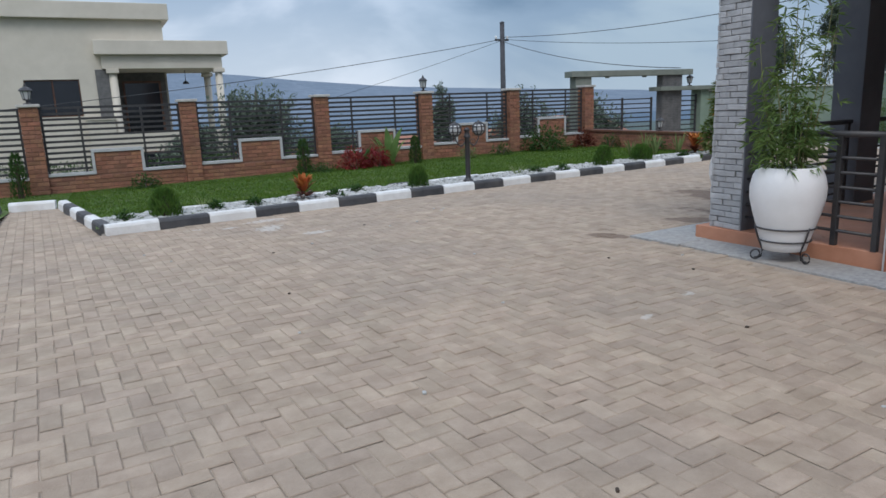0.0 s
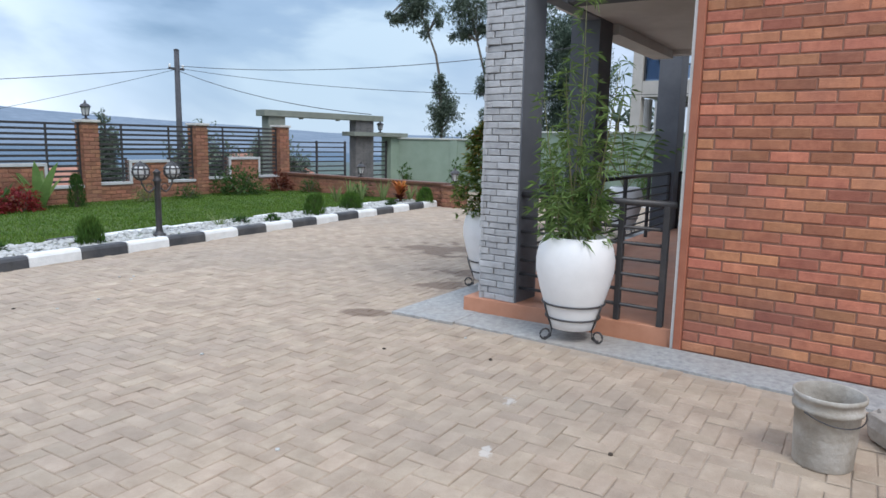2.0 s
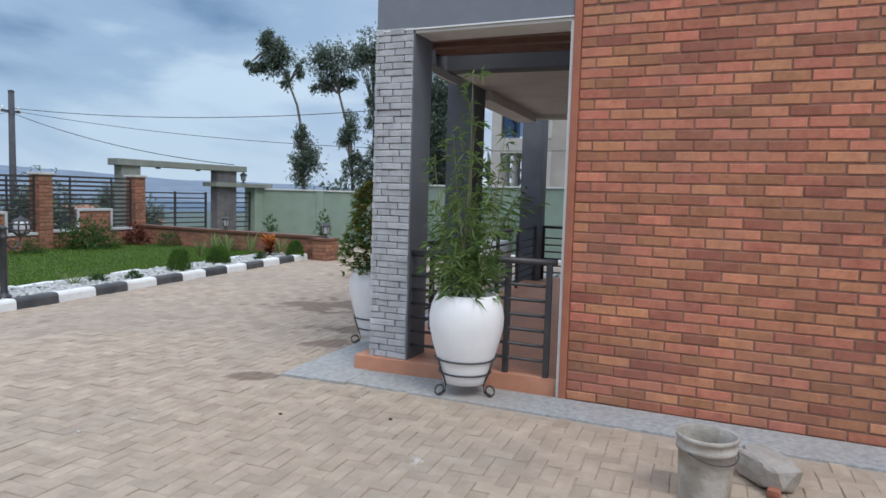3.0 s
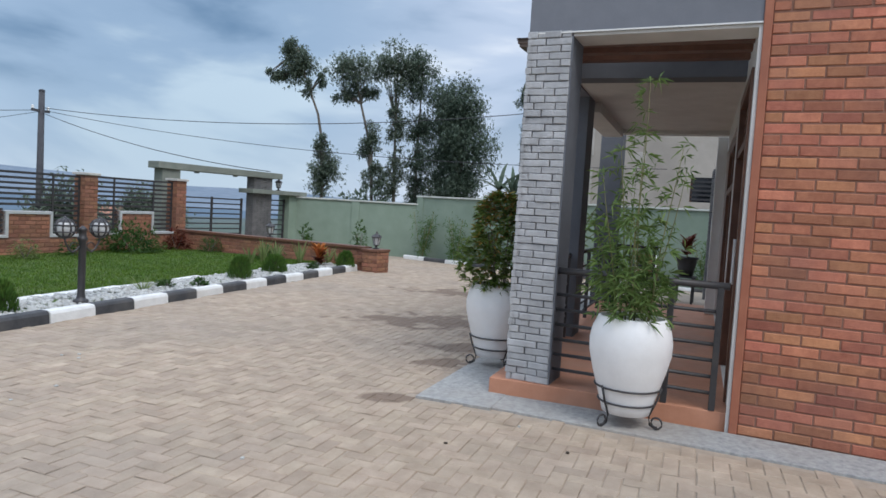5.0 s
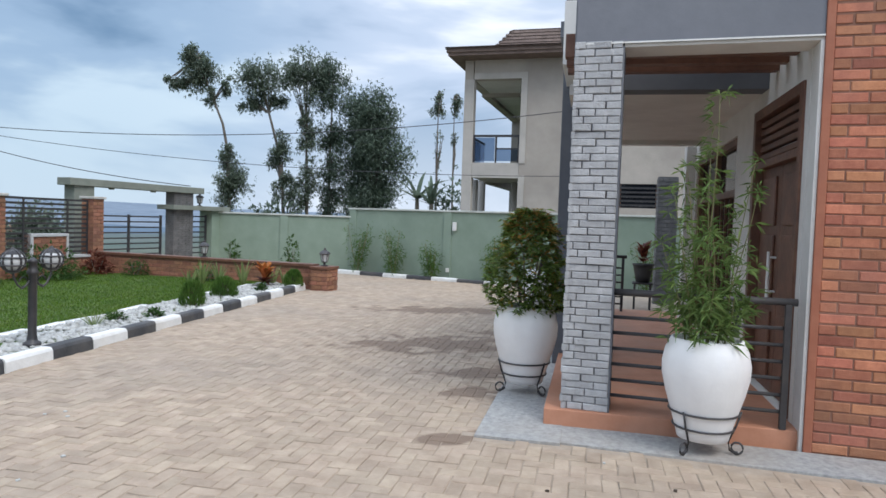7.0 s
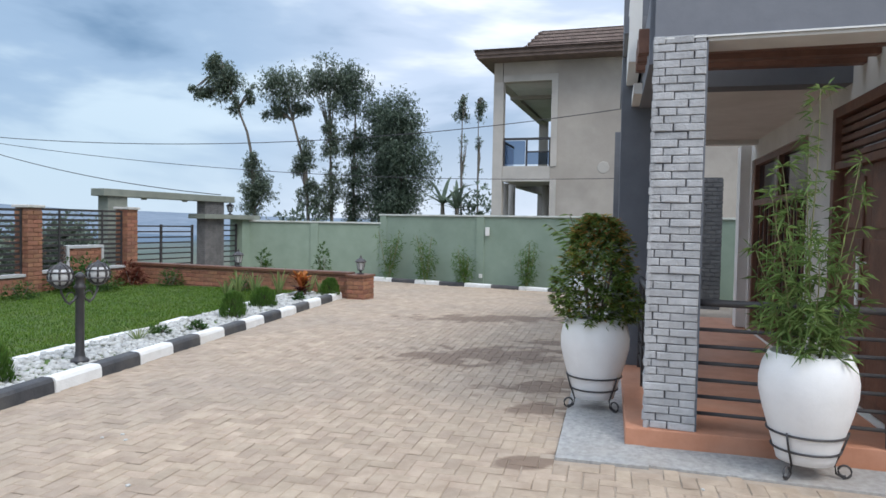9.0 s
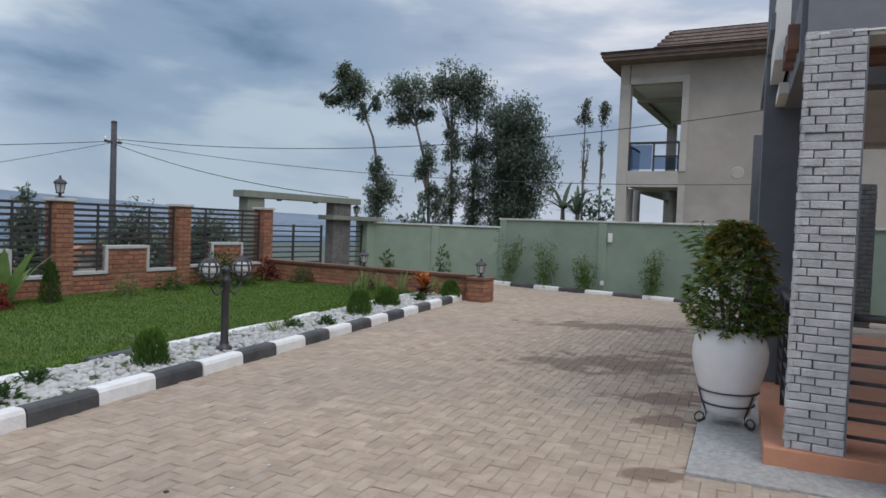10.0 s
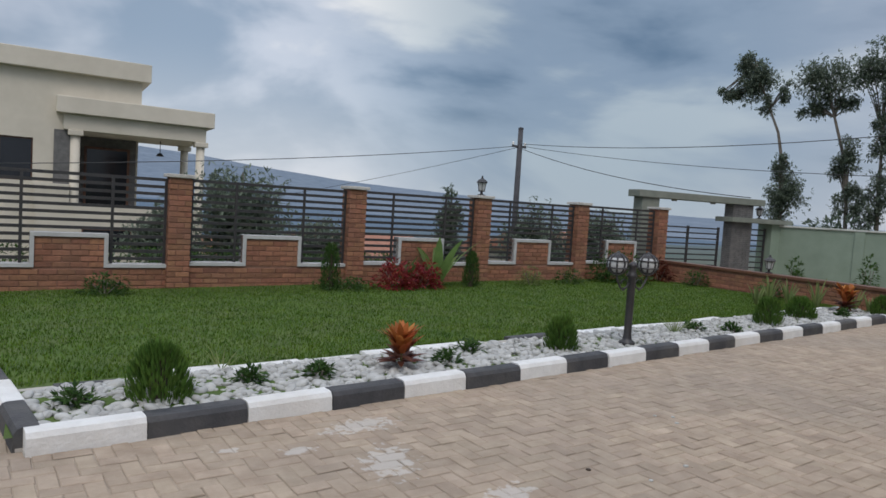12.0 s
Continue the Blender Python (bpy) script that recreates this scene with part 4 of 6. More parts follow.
def kerb_line(name, m, length, pitch, label, first=0, sink=0.0):
    bm = boxed(0.0, length, 0.02, 0.13, -0.1, 0.02)
    base = part(name, bm, M_CEMENTPALE, m=m)
    tagged(base, label, "kerb", kind="structure")
    n = max(1, round(length / pitch))
    l = length / n
    stones = [kerb_stone_mesh("kerb_stone", l, M_WHITE), kerb_stone_mesh("kerb_stone", l, M_BLACK)]
    r = random.Random(len(name))
    for k in range(n):
        part("kerb_stone", stones[(k + first) % 2], None, base, "white painted kerbstone" if (k + first) % 2 == 0 else "black painted kerbstone", m=pose(k * l, r.uniform(-0.008, 0.008), -sink + r.uniform(-0.006, 0.006), 0, 0, r.uniform(-0.5, 0.5)))
    return base


kerb_len = (KERB_B - KERB_A).length
kerb_line("kerb_lawn", KERB, kerb_len, 0.637, "black and white painted concrete kerb along the drive")
# the kerb turns back along the notch in the lawn
a0, a1 = Vector((-0.50, 12.1, 0)), Vector((0.10, 8.70, 0))
kerb_line("kerb_notch", pose(a0.x, a0.y, 0, 0, 0, math.degrees(math.atan2(a1.y - a0.y, a1.x - a0.x))), (a1 - a0).length - 0.02, 0.57, "black and white kerb round the notch in the lawn", 0)
kerb_line("kerb_notch_end", pose(-1.2, 12.22, 0, 0, 0, -9), 0.68, 0.68, "white kerb at the back of the notch", 0)
kerb_line("kerb_island", pose(-1.17, 8.86, 0, 0, 0, 92), 3.36, 0.62, "black and white kerb beside the notch", 1)
kerb_line("kerb_island_front", pose(-9.0, 7.75, 0, 0, 0, KERB_TURN), 7.9, 0.645, "black and white kerb along the drive by the second lawn", 1)
# pale inner edging between pebbles and grass, laid low and unevenly
base = part("edging", boxed(0.05, kerb_len - 0.3, 1.06, 1.12, -0.1, 0.09), M_CEMENTPALE, m=KERB)
tagged(base, "low pale edging between the pebble bed and the lawn", "edging", kind="structure")
stone_w, stone_b = kerb_stone_mesh("edging_stone", 0.62, M_WHITE), kerb_stone_mesh("edging_stone", 0.62, M_BLACK)
r = random.Random(9)
for k in range(20):
    part("edging_stone", stone_b if k % 7 == 0 else stone_w, None, base, m=pose(0.3 + k * 0.635, 1.02 + r.uniform(-0.02, 0.02), -0.02 + r.uniform(-0.035, 0.01), r.uniform(-3, 3), r.uniform(-1.5, 1.5), r.uniform(-1.5, 1.5)))


# ---- pebble bed ----
def pebble_bed():
    rng = random.Random(77)
    balls = []
    for level in (1, 2):
        bm = bmesh.new()
        bmesh.ops.create_icosphere(bm, subdivisions=level, radius=1.0)
        balls.append((np.array([v.co[:] for v in bm.verts]), np.array([[v.index for v in f.verts] for f in bm.faces])))
        bm.free()
    vs, fs = [], []
    n = 0
    for k in range(6800):
        u, w = rng.uniform(0.1, kerb_len - 0.1), rng.uniform(0.17, 1.04)
        bv, bf = balls[1 if u < 4.5 else 0]
        s = rng.choice((0.018, 0.023, 0.028, 0.034, 0.044)) * rng.uniform(0.8, 1.2)
        p = KERB @ Vector((u, w, 0.065 + rng.uniform(0, 0.04)))
        rot = np.array(Euler((rng.uniform(-0.5, 0.5), rng.uniform(-0.5, 0.5), rng.uniform(0, 6))).to_matrix())
        sc = np.array([s * rng.uniform(1.0, 1.55), s * rng.uniform(0.8, 1.1), s * rng.uniform(0.5, 0.8)])
        vs.append((bv * sc * (1 + 0.06 * np.sin(bv[:, [1, 2, 0]] * 2.3 + k))) @ rot.T + np.array(p))
        fs.append(bf + n)
        n += len(bv)
    me = bpy.data.meshes.new("pebble_bed")
    me.from_pydata(np.concatenate(vs).tolist(), [], np.concatenate(fs).tolist())
    me.materials.append(M_PEBBLE)
    for f in me.polygons:
        f.use_smooth = True
    ob = part("pebble_bed", me, M_PEBBLE)
    return tagged(ob, "bed of loose white pebbles along the kerb", "pebbles", kind="stuff")


pebble_bed()


# ---- garden lamp, post lanterns ----
def garden_lamp(x, y, z):
    t = thing("garden_lamp", "short black garden lamp with two caged globe lamps", "lamp post", pose(x, y, z, 0, 0, KERB_TURN - 10))
    prof = [(0.085, -0.03), (0.09, 0.0), (0.085, 0.02), (0.055, 0.035), (0.05, 0.06), (0.043, 0.1), (0.043, 0.74), (0.058, 0.75), (0.06, 0.77), (0.045, 0.79), (0.04, 0.86), (0.06, 0.87), (0.035, 0.9), (0.012, 0.92)]
    part("post", lathe(bmesh.new(), prof, 16), M_IRON, t, smooth=True)
    for s in (-1, 1):
        pts = [(0, 0, 0.72)] + [(s * (0.02 + 0.2 * u), 0, 0.72 - 0.12 * math.sin(u * math.pi)) for u in (0.25, 0.5, 0.75, 1.0)] + [(s * 0.23, 0, 0.78)]
        arm = part("arm", tube(bmesh.new(), pts, 0.011, 6), M_IRON, t, smooth=True)
        curl = [(s * (0.11 + 0.05 * math.cos(a)), 0, 0.67 + 0.05 * math.sin(a)) for a in [k * 0.55 for k in range(10)]]
        part("scroll", tube(bmesh.new(), curl, 0.007, 5), M_IRON, arm, smooth=True)
        globe = part("globe", lathe(bmesh.new(), [(0.004, 0.785)] + [(0.107 * math.sin(a), 0.892 - 0.107 * math.cos(a)) for a in [0.2 + k * 2.74 / 12 for k in range(13)]] + [(0.004, 0.999)], 20, s * 0.23, 0), M_FROST, t, "frosted glass globe", smooth=True)
        for k in range(8):
            a = k * math.pi / 4
            rib = [(s * 0.23 + math.cos(a) * 0.114 * math.sin(b), math.sin(a) * 0.114 * math.sin(b), 0.892 - 0.114 * math.cos(b)) for b in [0.15 + j * 2.84 / 8 for j in range(9)]]
            part("cage_rib", tube(bmesh.new(), rib, 0.0115, 5), M_IRON, globe)
        part("cage_cap", lathe(bmesh.new(), [(0.085, 0.962), (0.06, 0.99), (0.03, 1.005), (0.012, 1.03), (0.004, 1.035)], 14, s * 0.23, 0), M_IRON, globe)
        part("cage_foot", lathe(bmesh.new(), [(0.02, 0.765), (0.06, 0.78), (0.075, 0.80)], 14, s * 0.23, 0), M_IRON, globe)
        for zz in (0.85, 0.93):
            part("cage_ring", ring(bmesh.new(), 0.111, zz, 0.009, 20, s * 0.23, 0), M_IRON, globe)
    return t


garden_lamp(5.92, 9.79, 0.12)


def lantern(x, y, z, label, size=1.0):
    t = thing("lantern", label, "lantern", pose(x, y, z), "post lanterns")
    t.scale = (size, size, size)
    part("foot", lathe(bmesh.new(), [(0.085, 0), (0.085, 0.02), (0.03, 0.035), (0.025, 0.08), (0.075, 0.09), (0.08, 0.105)], 12), M_IRON, t)
    part("lamp_glass", lathe(bmesh.new(), [(0.062, 0.105), (0.095, 0.27)], 6), M_FROST, t, "pale six-sided lamp glass")
    for k in range(6):
        a = 2 * math.pi * k / 6
        part("frame_bar", tube(bmesh.new(), [(0.066 * math.cos(a), 0.066 * math.sin(a), 0.1), (0.1 * math.cos(a), 0.1 * math.sin(a), 0.275)], 0.008, 5), M_IRON, t)
    part("roof", lathe(bmesh.new(), [(0.12, 0.27), (0.135, 0.285), (0.09, 0.335), (0.045, 0.355), (0.03, 0.375), (0.02, 0.38), (0.026, 0.40), (0.006, 0.43)], 6), M_IRON, t)
    return t


# ---- brick fence ----
def course_bricks(v, f, x0, x1, z0, z1, y, rng, l=0.235, h=0.076, gap=0.014, proud=0.012, along="x", flip=1):
    """Facing bricks in running bond on a plane, as shallow chamfered blocks; along names the axis of the courses."""
    row = 0
    z = z0
    while z + h <= z1 + 0.02:
        x = x0 - (l / 2 if row % 2 else 0)
        while x < x1:
            a, b = max(x, x0), min(x + l, x1)
            if b - a > 0.03:
                d = proud + rng.uniform(-0.004, 0.004)
                zt = min(z + h, z1)
                i = len(v)
                c = 0.005
                pts = [(a, 0, z), (b, 0, z), (b, 0, zt), (a, 0, zt), (a + c, d, z + c), (b - c, d, z + c), (b - c, d, zt - c), (a + c, d, zt - c)]
                for px, py, pz in pts:
                    v.append((px, y + flip * py, pz) if along == "x" else (y + flip * py, px, pz))
                f += [(i + 4, i + 5, i + 6, i + 7), (i, i + 1, i + 5, i + 4), (i + 1, i + 2, i + 6, i + 5), (i + 2, i + 3, i + 7, i + 6), (i + 3, i, i + 4, i + 7)]
            x += l + gap
        z += h + gap
        row += 1


POSTS = [(-7.2, 1.73), (-4.1, 1.75), (-0.98, 1.77), (2.16, 1.79), (5.35, 1.813), (8.31, 1.825), (11.19, 1.845), (14.0, 1.88)]
SLOPE = math.degrees(math.atan(0.032))


def fence_post(x, top, lamp):
    y = fence_y(x)
    zb = lawn_z(x, y) - 0.1
    m = pose(x, y, 0, 0, 0, SLOPE)
    t = part("fence_post", boxed(-0.165, 0.165, -0.165, 0.165, zb, top - 0.06), M_MORTAR, m=m)
    tagged(t, "brick fence post with a pale cap" + (" and a lantern" if lamp else ""), "fence post", "brick fence posts")
    rng = random.Random(int(x * 10))
    v, f = [], []
    course_bricks(v, f, -0.175, 0.175, zb + 0.02, top - 0.06, -0.165, rng, flip=-1)
    course_bricks(v, f, -0.175, 0.175, zb + 0.02, top - 0.06, -0.165, rng, along="y", flip=-1)
    course_bricks(v, f, -0.175, 0.175, zb + 0.02, top - 0.06, 0.165, rng, along="y", flip=1)
    course_bricks(v, f, -0.175, 0.175, zb + 0.02, top - 0.06, 0.165, rng, flip=1)
    tagged(part("bricks", sheet("bricks", v, f, M_FENCEBRICK), None, t), kind="stuff")
    part("cap", boxed(-0.215, 0.215, -0.215, 0.215, top - 0.06, top, bevel=0.012), M_CAP, t, "pale stone cap")
    if lamp:
        lantern(x, y, top, "black six-sided lantern on a brick fence post")
    return t


for k, (x, top) in enumerate(POSTS):
    fence_post(x, top, k in (2, 5))


def fence_bay(k):
    (xa, ta), (xb, tb) = POSTS[k], POSTS[k + 1]
    ya, yb = fence_y(xa), fence_y(xb)
    length = math.hypot(xb - xa, yb - ya)
    m = pose(xa, ya, 0, 0, 0, SLOPE)
    mx = (xa + xb) / 2
    zb = lawn_z(mx, fence_y(mx)) - 0.15
    low, high = 0.28 + 0.04 * (k - 3), 0.82 + 0.05 * (k - 3)
    c0, c1 = length / 2 - 0.53, length / 2 + 0.53
    s, e = 0.175, length - 0.175
    bm = boxed(s, e, -0.09, 0.09, zb, low)
    box(bm, c0, c1, -0.088, 0.088, low, high)
    wall = part("fence_wall", bm, M_MORTAR, m=m)
    tagged(wall, "low brick fence wall with a raised middle and grey cement edging", "wall", "brick fence walls", "structure")
    rng = random.Random(100 + k)
    v, f = [], []
    course_bricks(v, f, s, e, zb + 0.02, low - 0.01, -0.09, rng, flip=-1)
    course_bricks(v, f, c0 + 0.05, c1 - 0.05, low + 0.004, high - 0.04, -0.088, rng, flip=-1)
    tagged(part("bricks", sheet("bricks", v, f, M_FENCEBRICK), None, wall), kind="stuff")
    for a, b, z0, z1 in ((s, c0 + 0.06, low, low + 0.06), (c1 - 0.06, e, low, low + 0.06), (c0, c0 + 0.06, low + 0.06, high - 0.06), (c1 - 0.06, c1, low + 0.06, high - 0.06), (c0, c1, high - 0.06, high + 0.004)):
        part("edging", boxed(a, b, -0.125, 0.11, z0, z1, bevel=0.006), M_COPING, wall)
    rail = thing("fence_railing", "black steel fence railing of horizontal bars between brick posts", "railing", m, "fence railings")
    top = (ta + tb) / 2 - 0.10
    n = 12
    for j in range(n):
        z = low + 0.14 + (top - low - 0.14) * j / (n - 1)
        segs = [(s, e)] if z > high + 0.03 else [(s, c0), (c1, e)]
        for a, b in segs:
            part("bar", boxed(a, b, -0.014, 0.014, z - 0.025, z + 0.025), M_IRON, rail)
    for x, z0 in ((s + 0.03, low + 0.06), (e - 0.03, low + 0.06), (c0 - 0.12, low + 0.06), (c1 + 0.05, low + 0.06)):
        part("upright", boxed(x - 0.022, x + 0.022, -0.035, -0.014, z0, top + 0.02), M_IRON, rail)
    return wall


for k in range(len(POSTS) - 1):
    fence_bay(k)
tagged(part("wall_north_west", boxed(-13.0, -7.4, 15.3, 15.5, -0.4, 1.7), M_GREEN), "plain boundary wall", "wall", kind="structure")
tagged(part("wall_boundary_west", boxed(-13.2, -13.0, -13.0, 15.5, -0.4, 1.7), M_GREEN), "plain boundary wall behind the drive", "wall", kind="structure")
tagged(part("wall_boundary_south", boxed(-13.0, 21.0, -13.2, -13.0, -0.4, 1.7), M_GREEN), "plain boundary wall at the head of the drive", "wall", kind="structure")


# ---- low brick planter wall with end pier ----
PW_A, PW_B = Vector((13.72, 10.22, 0)), Vector((14.0, 16.6, 0))
pw_len = (PW_B - PW_A).length
pw_turn = math.degrees(math.atan2(PW_B.y - PW_A.y, PW_B.x - PW_A.x))
bm = boxed(0.2, pw_len, -0.09, 0.09, -0.2, 0.47)
pw = part("planter_wall", bm, M_MORTAR, m=pose(PW_A.x, PW_A.y, 0, 0, 0, pw_turn))
tagged(pw, "low red brick wall with a dark coping at the lawn's end", "wall", kind="structure")
v, f = [], []
rng = random.Random(55)
course_bricks(v, f, 0.2, pw_len, -0.02, 0.46, 0.09, rng, flip=1)
course_bricks(v, f, 0.2, pw_len, -0.18, 0.46, -0.09, rng, flip=-1)
tagged(part("bricks", sheet("bricks", v, f, M_FENCEBRICK), None, pw), kind="stuff")
part("coping", boxed(0.2, pw_len, -0.14, 0.14, 0.47, 0.535, bevel=0.01), M_WOOD, pw, "dark brown coping")
t = part("planter_pier", boxed(-0.24, 0.24, -0.19, 0.19, -0.1, 0.44), M_MORTAR, m=pose(PW_A.x, PW_A.y, 0, 0, 0, pw_turn - 90))
tagged(t, "short brick pier with a dark cap and a lantern", "pier", kind="structure")
v, f = [], []
for y, fl, al in ((-0.19, -1, "x"), (0.19, 1, "x")):
    course_bricks(v, f, -0.25, 0.25, -0.08, 0.43, y, rng, flip=fl, along=al)
for y, fl in ((-0.24, -1), (0.24, 1)):
    course_bricks(v, f, -0.2, 0.2, -0.08, 0.43, y, rng, flip=fl, along="y")
tagged(part("bricks", sheet("bricks", v, f, M_FENCEBRICK), None, t), kind="stuff")
part("cap", boxed(-0.27, 0.27, -0.22, 0.22, 0.44, 0.5, bevel=0.01), M_WOOD, t, "dark brown cap")
lantern(PW_A.x, PW_A.y, 0.5, "black lantern on the short brick pier", 0.95)
lantern(13.9, 13.4, 0.535, "black lantern on the planter wall", 0.95)


# ---- gate with its canopy slab ----
GATE = pose(14.06, 17.79, 0, 0, 0, -5.4)
t = part("gate_canopy", boxed(0.02, 4.87, -0.35, 0.12, 2.16, 2.35, bevel=0.015), M_GREYGREEN, m=GATE)
tagged(t, "grey-green concrete canopy slab over the gate", "canopy", kind="structure")
for x in (1.6, 3.1):
    part("downlight", lathe(bmesh.new(), [(0.07, 2.12), (0.085, 2.16)], 14, x, 0), M_GREYGREEN, t)
bm = boxed(0.2, 0.8, -0.28, 0.08, -0.3, 2.16, bevel=0.01)
tagged(part("gate_pillar", bm, M_GREYGREEN, m=GATE), "grey concrete gate pillar behind the last brick post", "pillar", "gate pillars")
t = part("gate_pillar", boxed(3.7, 4.5, -0.25, 0.1, -0.4, 2.16, bevel=0.01), M_STONECLAD, m=GATE)
tagged(t, "dark grey stone-clad gate pillar under the canopy", "pillar", "gate pillars")
v, f = [], []
rng = random.Random(66)
course_bricks(v, f, 3.72, 4.48, -0.3, 2.13, -0.25, rng, l=0.3, h=0.05, gap=0.008, proud=0.012, flip=-1)
course_bricks(v, f, -0.24, 0.09, -0.3, 2.13, 3.7, rng, l=0.3, h=0.05, gap=0.008, proud=0.012, along="y", flip=-1)
tagged(part("cladding", sheet("cladding", v, f, M_STONECLAD), None, t), kind="stuff")
gate = thing("gate", "black steel driveway gate of horizontal bars, closed", "gate", GATE)
for x in (1.0, 3.4):
    part("gate_post", boxed(x, x + 0.06, 0.0, 0.05, 0.1, 1.45), M_IRON, gate)
part("stile", boxed(2.2, 2.26, 0.0, 0.05, 0.1, 1.45), M_IRON, gate)
for k in range(9):
    z = 0.14 + k * 0.155
    part("bar", boxed(1.06, 3.4, 0.01, 0.04, z, z + 0.04), M_IRON, gate)
# small side gate with its own lintel
t = part("side_lintel", boxed(3.45, 6.0, -0.45, 0.2, 1.64, 1.78, bevel=0.012), M_GREYGREEN, m=GATE)
tagged(t, "grey-green lintel slab over the small side gate", "lintel", kind="structure")
bm = boxed(5.3, 6.0, -0.3, 0.2, -0.4, 1.64)
tagged(part("side_pillar", bm, M_GREEN, m=GATE), "green painted pillar beside the small gate", "pillar", kind="structure")
side = thing("side_gate", "small black steel pedestrian gate, closed", "gate", GATE)
for x in (4.5, 5.24):
    part("gate_post", boxed(x, x + 0.05, -0.1, -0.05, -0.1, 1.5), M_IRON, side)
for k in range(10):
    z = -0.06 + k * 0.165
    part("bar", boxed(4.55, 5.24, -0.09, -0.06, z, z + 0.04), M_IRON, side)
p = GATE @ Vector((4.95, -0.1, 1.78))
lantern(p.x, p.y, p.z, "black lantern on the lintel of the small gate")


# ---- green boundary wall ----
def green_wall(name, a, b, z0, z1, label, joints, end_cap=True):
    a, b = Vector(a), Vector(b)
    l = (b - a).length
    m = pose(a.x, a.y, 0, 0, 0, math.degrees(math.atan2(b.y - a.y, b.x - a.x)))
    w = part(name, boxed(0, l, -0.1, 0.1, z0, z1 - 0.05), M_GREEN, m=m)
    tagged(w, label, "wall", kind="structure")
    part("coping", boxed(-0.04, l + 0.02, -0.15, 0.15, z1 - 0.05, z1, bevel=0.008), M_GREENCAP, w, "pale coping")
    for u in joints:
        part("pilaster", boxed(u - 0.13, u + 0.13, -0.135, 0.135, z0, z1 - 0.052, bevel=0.004), M_GREEN, w)
    return w


G0, G1, G2 = (19.75, 17.1, 0), (20.75, 12.72, 0), (18.2, 1.0, 0)
green_wall("wall_green_low", G1, G0, -0.5, 1.63, "sage-green painted boundary wall with pale coping", (2.2,))
green_wall("wall_green_high", G2, (G1[0], G1[1], 0), -0.5, 1.90, "taller sage-green painted boundary wall with pale coping", (0.6, 4.5, 8.35, 11.85))
u = (Vector(G1) - Vector(G2)).normalized()
nrm = Vector((-u.y, u.x, 0))
kerb_m = pose(G2[0], G2[1], -0.22, 0, 0, math.degrees(math.atan2(u.y, u.x)))
kerb_line("kerb_wall", kerb_m @ pose(0, 0.1, 0) @ pose(11.97, 0.0, 0, 0, 0, 180) @ pose(0, -0.62, 0), 12.0, 0.86, "black and white kerb at the foot of the green wall", 0)
bx = thing("wall_lamp", "small white bulkhead lamp on the green wall", "wall lamp", kerb_m @ pose(8.1, 0.12, 0.22 + 1.42))
part("body", boxed(-0.06, 0.06, 0, 0.07, -0.13, 0.13, bevel=0.02), M_SOCKET, bx)
bx = thing("socket_box", "small white socket box low on the green wall", "socket", kerb_m @ pose(8.3, 0.12, 0.22 + 0.1))
part("body", boxed(-0.05, 0.05, 0, 0.05, -0.06, 0.06, bevel=0.01), M_SOCKET, bx)
tagged(part("wall_boundary_east", boxed(18.1, 18.3, -13.0, 1.0, -0.5, 1.85), M_GREEN), "plain boundary wall beyond the house", "wall", kind="structure")


# ---- garden plants ----
def dome_conifer(x, y, z, r, h, label, seed, name="thuja_bush", material=None):
    t = thing(name, label, "shrub", pose(x, y, z), "clipped garden conifers")
    rng = random.Random(seed)
    lv = Leaves()
    for k in range(int(1500 * max(0.6, r / 0.2))):
        a, u = rng.uniform(0, 6.28), rng.random()
        rad = r * math.sqrt(max(0, 1 - (u * 0.98) ** 2.2)) * rng.uniform(0.55, 1.03)
        c = Vector((math.cos(a) * rad, math.sin(a) * rad, h * u * 0.88))
        lv.add(c, Vector((math.cos(a) * 0.35, math.sin(a) * 0.35, 1.0)), rng.uniform(0.05, 0.1), rng.uniform(0.011, 0.02), 0.02)
    part("foliage", lv.mesh("foliage", material or M_CONIFER), material or M_CONIFER, t)
    part("stem", tube(bmesh.new(), [(0, 0, -0.05), (0, 0, h * 0.7)], r * 0.5, 8, [r * 0.35, r * 0.2]), M_SOIL, t)
    return t


for args in [
    (0.92, 9.2, 0.09, 0.20, 0.40, "rounded bright green conifer in the pebble bed", 1),
    (4.95, 9.79, 0.09, 0.165, 0.36, "rounded bright green conifer beside the garden lamp", 2),
    (9.45, 10.42, 0.08, 0.2, 0.42, "rounded bright green conifer in the pebble bed", 3),
    (10.75, 10.72, 0.08, 0.23, 0.36, "loose green shrub near the planter wall", 4),
    (13.1, 10.62, 0.08, 0.19, 0.36, "rounded green conifer by the brick pier", 5),
]:
    dome_conifer(*args)
for x, h in ((4.6, 0.9), (7.55, 0.75), (-1.3, 1.0)):
    dome_conifer(x, 15.55, lawn_z(x, 15.55), 0.17, h, "slender dark conifer in front of the brick fence", int(x * 7), "slim_conifer", M_BUSH)


